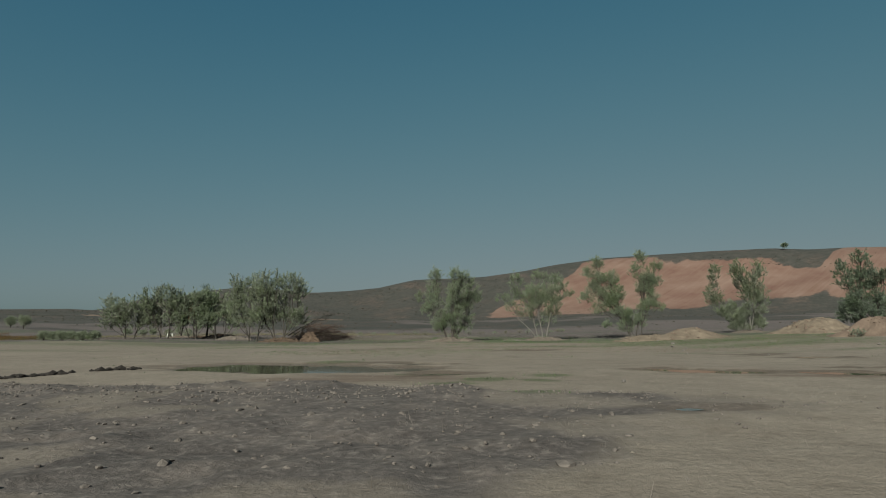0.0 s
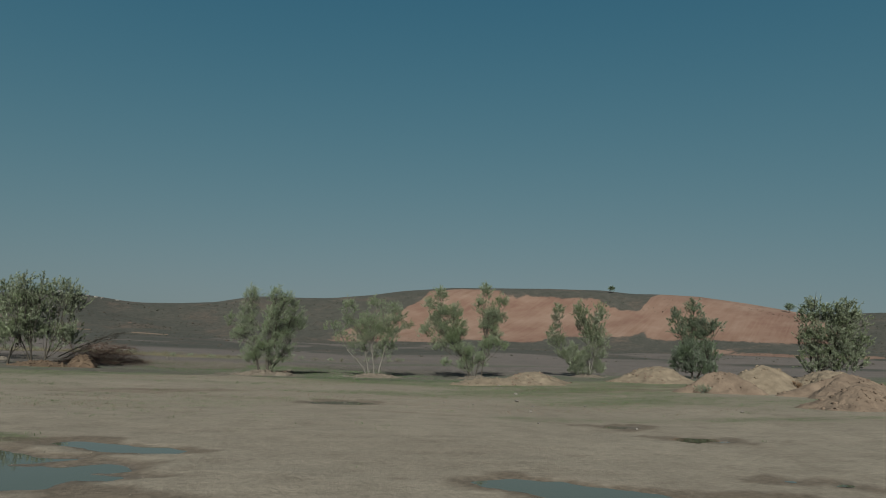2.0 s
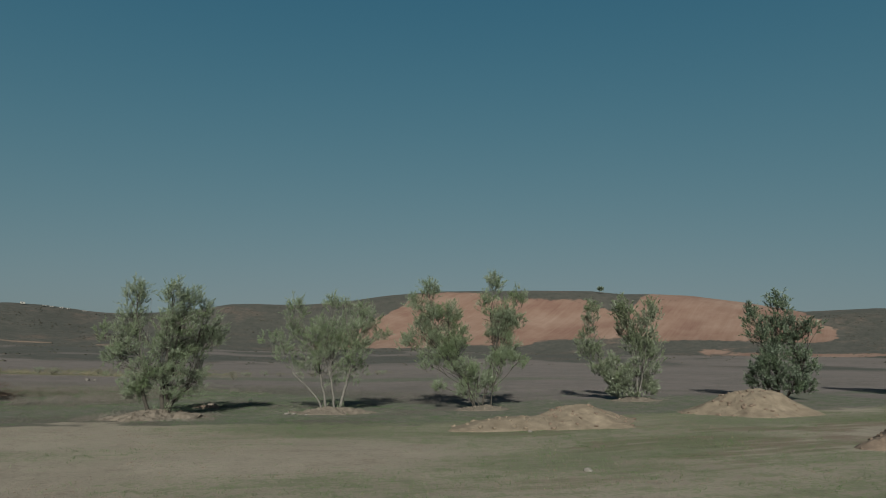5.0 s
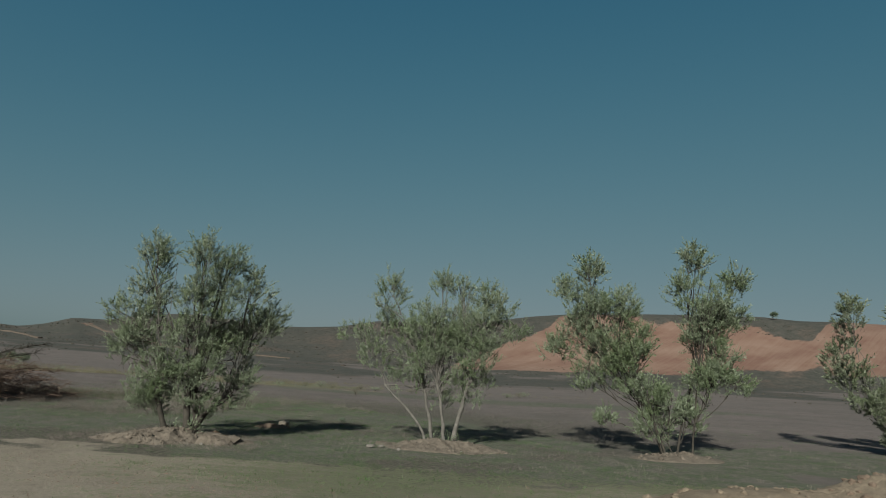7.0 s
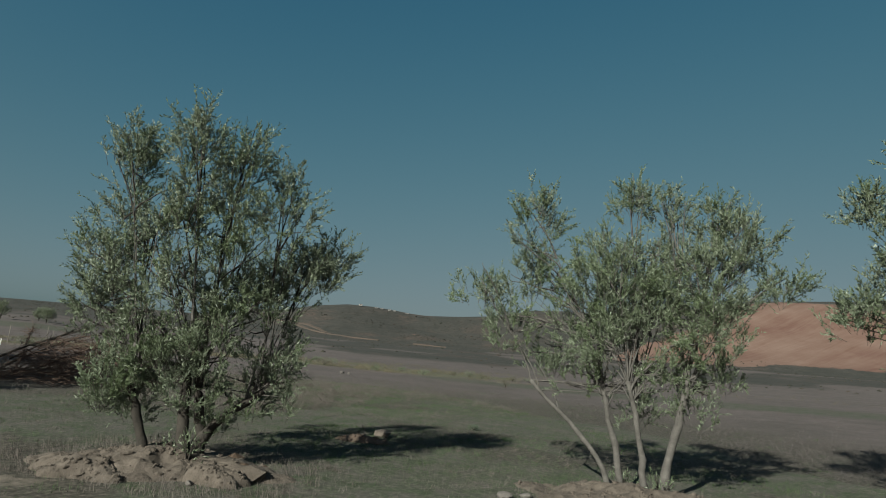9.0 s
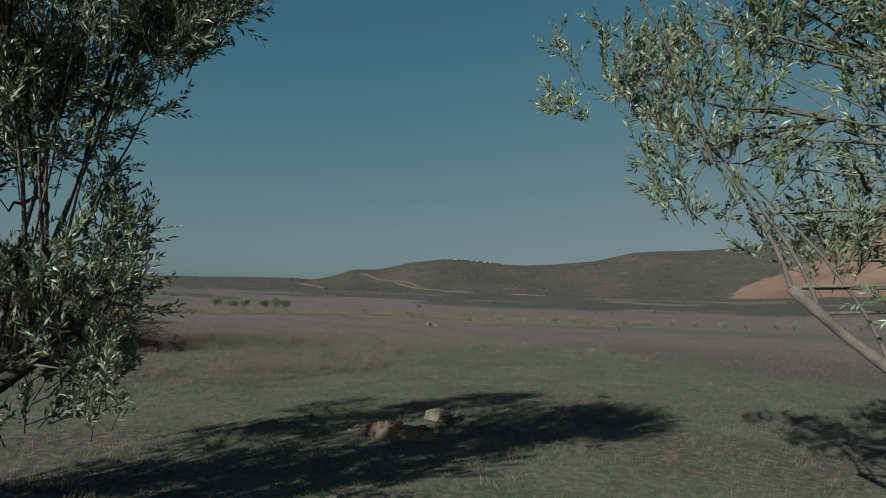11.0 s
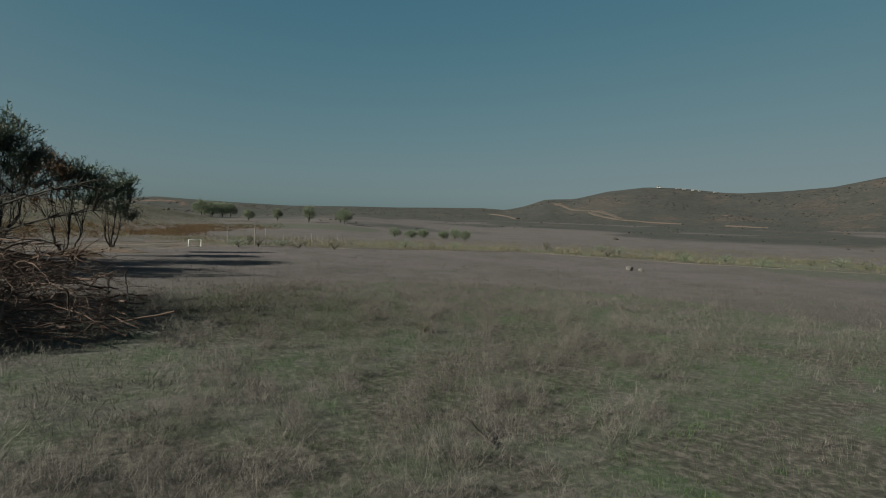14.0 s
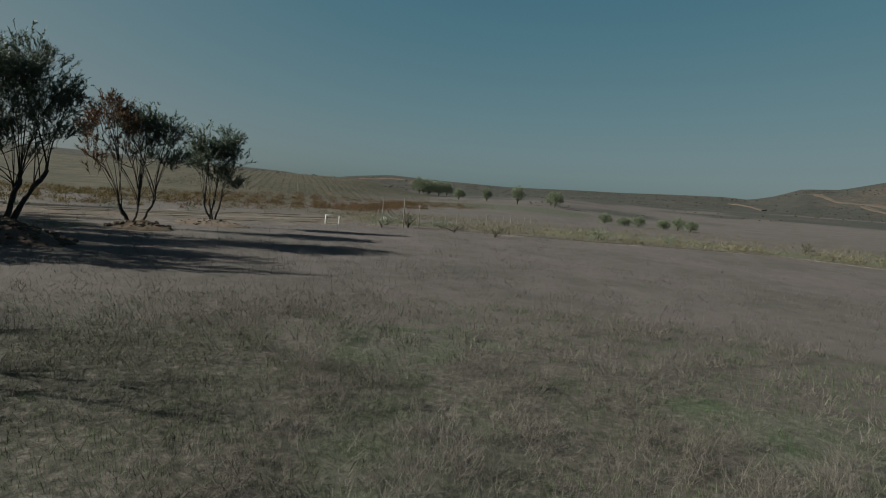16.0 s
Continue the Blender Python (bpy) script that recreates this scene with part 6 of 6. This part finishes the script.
def ribbon(name, pts, width, lift, mat, label):
    """A worn track laid over the land, a little uneven in width."""
    n = 14 * (len(pts) - 1)
    k = np.linspace(0, len(pts) - 1, n)
    px, py = (np.interp(k, range(len(pts)), [p[i] for p in pts]) for i in (0, 1))
    for turn in range(3):
        for arr in (px, py):
            arr[2:-2] = (arr[:-4] + arr[1:-3] + arr[2:-2] + arr[3:-1] + arr[4:]) / 5
    dx, dy = np.gradient(px), np.gradient(py)
    ln_ = np.hypot(dx, dy)
    half = width / 2 * (0.65 + 0.7 * vnoise(k, 0 * k, 0.3, 48))
    ox, oy = -dy / ln_ * half, dx / ln_ * half
    rows = []
    for side, drop in ((-1.15, -2 * lift), (-1, 1), (1, 1), (1.15, -2 * lift)):
        qx, qy = px + ox * side, py + oy * side
        rows.append(np.stack([qx, qy, land(qx, qy) + (lift if drop == 1 else drop)], -1))
    v = np.stack(rows, 1).reshape(-1, 3)
    i = np.arange(n - 1)[:, None] * 4
    f = np.concatenate([np.concatenate([i + [c, c + 1, c + 5], i + [c, c + 5, c + 4]], 0) for c in range(3)])
    return tagged(new(name, mesh_of(name, v, f, mat)), label, "track", kind="structure")


polar = lambda r, b: (CX + r * math.sin(radians(b)), CY + r * math.cos(radians(b)))
ribbon("hill_track", [polar(417, -30.5), polar(390, -28.1), polar(369, -26.3), polar(345, -24.9), polar(334, -24.4), polar(330, -22.6), polar(328, -19.8)], 2.0, 0.4, M_RED_TRACK, "reddish dirt track winding down a scrub hill")
ribbon("hill_track", [polar(372, -27.4), polar(352, -26.4), polar(338, -24.6)], 2.0, 0.5, M_RED_TRACK, "short reddish branch of a hill track")
ribbon("hill_track", [polar(405, -36.3), polar(360, -34.4), polar(335, -33.5)], 1.8, 0.5, M_RED_TRACK, "faint reddish dirt track on a low hill")
ribbon("hill_track", [polar(322, -16.5), polar(319, -15.3), polar(319, -13.5)], 1.6, 0.5, M_RED_TRACK, "patch of bare reddish track at a hill's foot")
ribbon("foot_path", [(-38.0, 71.5), (-32.3, 81.6), (-28.2, 89.6), (-22.0, 92.7), (-16.0, 95.2), (-6.0, 97.2), (0.0, 100.6)], 0.4, 0.03, M_DUG, "narrow pale path along the foot of a weedy bank")
# wheel ruts along the dirt lane behind the trees
LANE = [(-36.5, 48.5), (-37.2, 54.0), (-39.6, 59.5), (-41.4, 64.5), (-44.0, 70.0)]
for off, a, c, wide, mat in ((-4.6, 48.5, 57, 0.9, M_BLACK), (-3.5, 52, 58, 0.7, M_BLACK), (-3.9, 60, 67, 0.5, M_RED_TRACK), (-2.3, 50, 63, 1.0, M_DUG), (-0.8, 54, 61, 0.5, M_RED_TRACK), (0.6, 57, 69, 1.1, M_PALE), (2.0, 51, 56, 0.5, M_RED_TRACK), (3.0, 59, 66, 0.8, M_DUG), (-1.6, 64, 69, 0.6, M_DUG)):
    ys = np.linspace(a, c, 5)
    ribbon("wheel_rut", [(float(np.interp(q, [p[1] for p in LANE], [p[0] for p in LANE])) + off + 0.3 * math.sin(q + off), float(q)) for q in ys], wide, 0.02, mat, "streak of rutted soil along a dirt lane")
# vines: an autumn plot behind the lane, yellower at one end
x, y, rng = scatter(248, 5200, -122, -42, 40, 112)
side = (x + 46.5) + 0.55 * (y - 60)
side = side + 1.15 * np.clip(y - 66, 0, 60) * ramp(x, -120, -40)
plot = ramp(side, 0, -3) * ramp(side, -46, -34) * ramp(y - 0.52 * (-x - 50) - 88, 0, -6)
row = np.abs(((x * 0.24 + y * 0.97) / 2.4) % 1 - 0.5)
ok = rng.rand(len(x)) < plot * (0.35 + 0.65 * ramp(vnoise(x, y, 7, 88), 0.30, 0.55)) * ramp(row, 0.42, 0.26)
x, y = x[ok], y[ok]
gold = rng.rand(len(x)) < 0.28 + 0.75 * ramp(y - 0.25 * (-x - 50), 62, 52)
for name, pick, mat, seed, label in (("vine_rows", ~gold, M_VINE, 249, "rows of autumn-red vines at the foot of a slope"), ("yellowed_vines", gold, M_GOLD, 250, "yellow-leaved vines and weeds behind a dirt lane")):
    n = int(pick.sum())
    tussocks(name, seed, x[pick], y[pick], 62, 0.45 + 0.35 * rng.rand(n), 0.30 + 0.42 * rng.rand(n), 0.045, mat, label)
# pale dead weeds and green ones along the lane's far edge
x, y, rng = scatter(258, 420, -62, -40, 46, 80)
side = (x + 45.6) + 0.55 * (y - 60)
ok = (np.abs(side) < 1.3 - 0.5 * rng.rand(len(x))) & (vnoise(x, y, 2.5, 89) > 0.32)
pale = rng.rand(len(x)) < ramp(y, 58, 63)
for name, pick, mat, seed, label in (("weed_clumps", ok & pale, M_PALE_WEED, 259, "pale clumps of dead weeds along a dirt lane"), ("lane_weeds", ok & ~pale, M_TURF, 268, "low green weeds along a dirt lane")):
    n = int(pick.sum())
    tussocks(name, seed, x[pick], y[pick], 70, 0.4 + 0.35 * rng.rand(n), 0.3 + 0.3 * rng.rand(n), 0.03, mat, label)
# young vines in rows up the slope, each row on pale stakes
rng = RS(269)
vx, vy, stakes = [], [], Soup()
for k in range(-13, 26):
    for u in np.arange(0, 86, 1.1):
        px, py = -101.0 - 0.972 * u + 0.235 * 1.5 * k, 79.0 + 0.235 * u + 0.972 * 1.5 * k
        if vnoise(px, py, 9, 87) < 0.30:
            continue
        vx.append(px + rng.normal() * 0.12)
        vy.append(py + rng.normal() * 0.12)
        if int(round(u / 1.1)) % 3 == 0 and k < 14 and rng.rand() < 0.6:
            w, h, pz = 0.03, rng.uniform(0.5, 0.9), float(land(px, py)) - 0.05
            stakes.add(np.array([(-w, -w, 0), (w, -w, 0), (w, w, 0), (-w, w, 0), (-w, -w, h), (w, -w, h), (w, w, h), (-w, w, h)]) + [px, py, pz], [(0, 1, 5), (0, 5, 4), (1, 2, 6), (1, 6, 5), (2, 3, 7), (2, 7, 6), (3, 0, 4), (3, 4, 7), (4, 5, 6), (4, 6, 7)])
vx, vy = np.array(vx), np.array(vy)
tussocks("young_vine_rows", 271, vx, vy, 14, np.full(len(vx), 0.38), 0.35 + 0.35 * rng.rand(len(vx)), 0.075, M_WEED, "thin rows of young vines up a low slope")
tagged(new("vine_stakes", stakes.mesh("vine_stakes", M_POST)), "pale wooden stakes in rows of young vines", "stakes", kind="stuff")
# dead weeds on the slope
x, y, rng = scatter(272, 900, -200, -88, 66, 150)
ok = (vnoise(x * 0.3, y, 2.5, 86) > 0.58) & (np.degrees(np.arctan2(x - CX, y - CY)) < -58.5)
tussocks("slope_weeds", 273, x[ok], y[ok], 40, np.full(int(ok.sum()), 0.7), 0.2 + 0.25 * rng.rand(int(ok.sum())), 0.08, M_PALE_WEED, "pale dead weeds strewn over a low slope")


def clod_field(name, seed, n, x0, x1, y0, y1, chance, size, mat, label):
    x, y, rng = scatter(seed, n, x0, x1, y0, y1)
    ok = rng.rand(n) < chance(x, y)
    x, y = x[ok], y[ok]
    z = land(x, y)
    soup = Soup()
    for a, b, c in zip(x, y, z):
        v, f = lump(rng, size * rng.uniform(0.4, 1.0) * (1.6 if rng.rand() < 0.06 else 1.0), 0.35, ICO1 if size > 0.03 else OCTA)
        soup.add(v + [a, b, c], f)
    return tagged(new(name, soup.mesh(name, mat, False)), label, "clods", kind="stuff")


clod_field("mud_clods", 260, 14000, -10, 7, -11, 1.3, lambda x, y: mud_zone(x, y) * (0.12 + 0.85 * np.exp(-((y + 1.0) / 1.1) ** 2) * ramp(vnoise(x, y, 0.9, 63), 0.3, 0.6)) * (pond_field(x, y) < 0.01), 0.038, M_CLOD, "dark lumps of dried mud")
# added lumps whose black colour stands for the shadow under the bank's ledge
clod_field("ledge_shade_lumps", 261, 1600, -9.6, -7.6, 1.6, 5.0, lambda x, y: np.exp(-((y - 2.1 - 1.92 * (x + 9.2)) / 0.3) ** 2) * ramp(vnoise(x, y, 0.5, 69), 0.35, 0.6), 0.12, M_BLACK, "ragged lumps coloured black for the shadow under an eroded bank's ledge")
clod_field("pebbles", 262, 9000, -10, 30, -10, 37, lambda x, y: 0.22 + 0.5 * ramp(vnoise(x, y, 2.5, 64), 0.5, 0.75), 0.018, M_PEBBLE, "small pebbles and crumbs on bare dirt")
clod_field("pale_crumbs", 263, 15000, -9, 6.5, -10.5, 1.0, lambda x, y: mud_zone(x, y) * (0.15 + 0.85 * ramp(vnoise(x, y, 1.2, 65), 0.4, 0.75)) * (pond_field(x, y) < 0.01), 0.010, M_CLOD, "pale crumbs of dried soil strewn over mud")
clod_field("track_clods", 266, 16000, -8, 22, 14, 35.5, lambda x, y: ramp(0.6 * fbm(x * 0.35, y * 1.3, 1.2, 71, 4) + 0.4 * fbm(x, y, 6, 72, 2), 0.47, 0.6) * (pond_field(x, y) < 0.01), 0.026, M_PILE_RED, "low brown clods pressed up along wheel tracks")
clod_field("turned_mud", 267, 2600, -10, 6, -10, 0.6, lambda x, y: mud_zone(x, y) * (0.05 + 0.5 * np.exp(-((y + 0.9) / 0.9) ** 2)) * ramp(vnoise(x, y, 0.7, 68), 0.45, 0.65) * (pond_field(x, y) < 0.01), 0.06, M_CLOD, "ragged lumps of turned mud")
# dead stalks in the mud and on the dirt beside it
x, y, rng = scatter(264, 2200, -10, 9, -10.5, 1.5)
ok = (rng.rand(len(x)) < 0.25 + 0.6 * mud_zone(x, y)) & (vnoise(x, y, 1.6, 67) > 0.42)
tufts("mud_stalks", 265, x[ok], y[ok], 5, 0.05 + 0.10 * rng.rand(int(ok.sum())) ** 2, np.full(int(ok.sum()), 0.004), 0.05, M_DRY, "thin dead stalks standing in drying mud", "weeds", 0.9)
# scrub over the hills: small dark bushes, each a rough lump
rng = RS(270)
n = 9500
b, r = rng.uniform(-80, 60, n), 292 + 160 * rng.rand(n) ** 0.8
r[:700] = rng.uniform(150, 300, 700)
x, y = CX + r * np.sin(np.radians(b)), CY + r * np.cos(np.radians(b))
top = np.interp(b, RIDGE_B, RIDGE_H)
z = land(x, y)
lift = (z - field_rise(b)) / np.maximum(top - field_rise(b), 1)
bare = (b > 0.4) & (b < 49) & (lift > np.interp(b, [0, 8, 10], [0.03, 0.06, 0.14])) & (lift < np.interp(b, [0.4, 3, 5.5, 10, 11, 18, 24, 31, 34, 37, 49], [0.08, 0.29, 0.45, 0.75, 1.0, 0.88, 0.80, 0.66, 0.62, 1.0, 0.6]))
ok = (~bare) & (lift < 0.9) & (fbm(x, y, 30, 84) > np.where(r < 290, 0.48, 0.36)) & (r < 449)
soup = Soup()
for a, c, d in zip(x[ok], y[ok], z[ok]):
    v, f = OCTA
    s = rng.uniform(0.2, 0.5) * (1.6 if rng.rand() < 0.08 else 1.0)
    soup.add(v * [s * rng.uniform(0.8, 1.5), s * rng.uniform(0.8, 1.5), s * rng.uniform(0.45, 0.8)] * (0.75 + 0.5 * rng.rand(6, 1)) + [a, c, d + 0.1 * s], f)
tagged(new("hill_scrub", soup.mesh("hill_scrub", M_SCRUB, True)), "low dark scrub dotted over the hillsides", "scrub", kind="stuff")
# a dark forked stick on the turf
sx, sy = -4.2, 53.1
root = thing("stick", sx, sy, float(land(sx, sy)), "dark forked stick lying in dry grass", "stick")
soup = Soup()
soup.tube([(-0.14, 0.05, 0.16), (0.0, 0.0, 0.10), (0.20, -0.04, 0.05)], [0.012, 0.016, 0.02], 6)
soup.tube([(0.0, 0.0, 0.10), (-0.10, -0.06, 0.22)], [0.014, 0.007], 6)
part("stem", soup.mesh("stem", M_BARK_DARK), root)
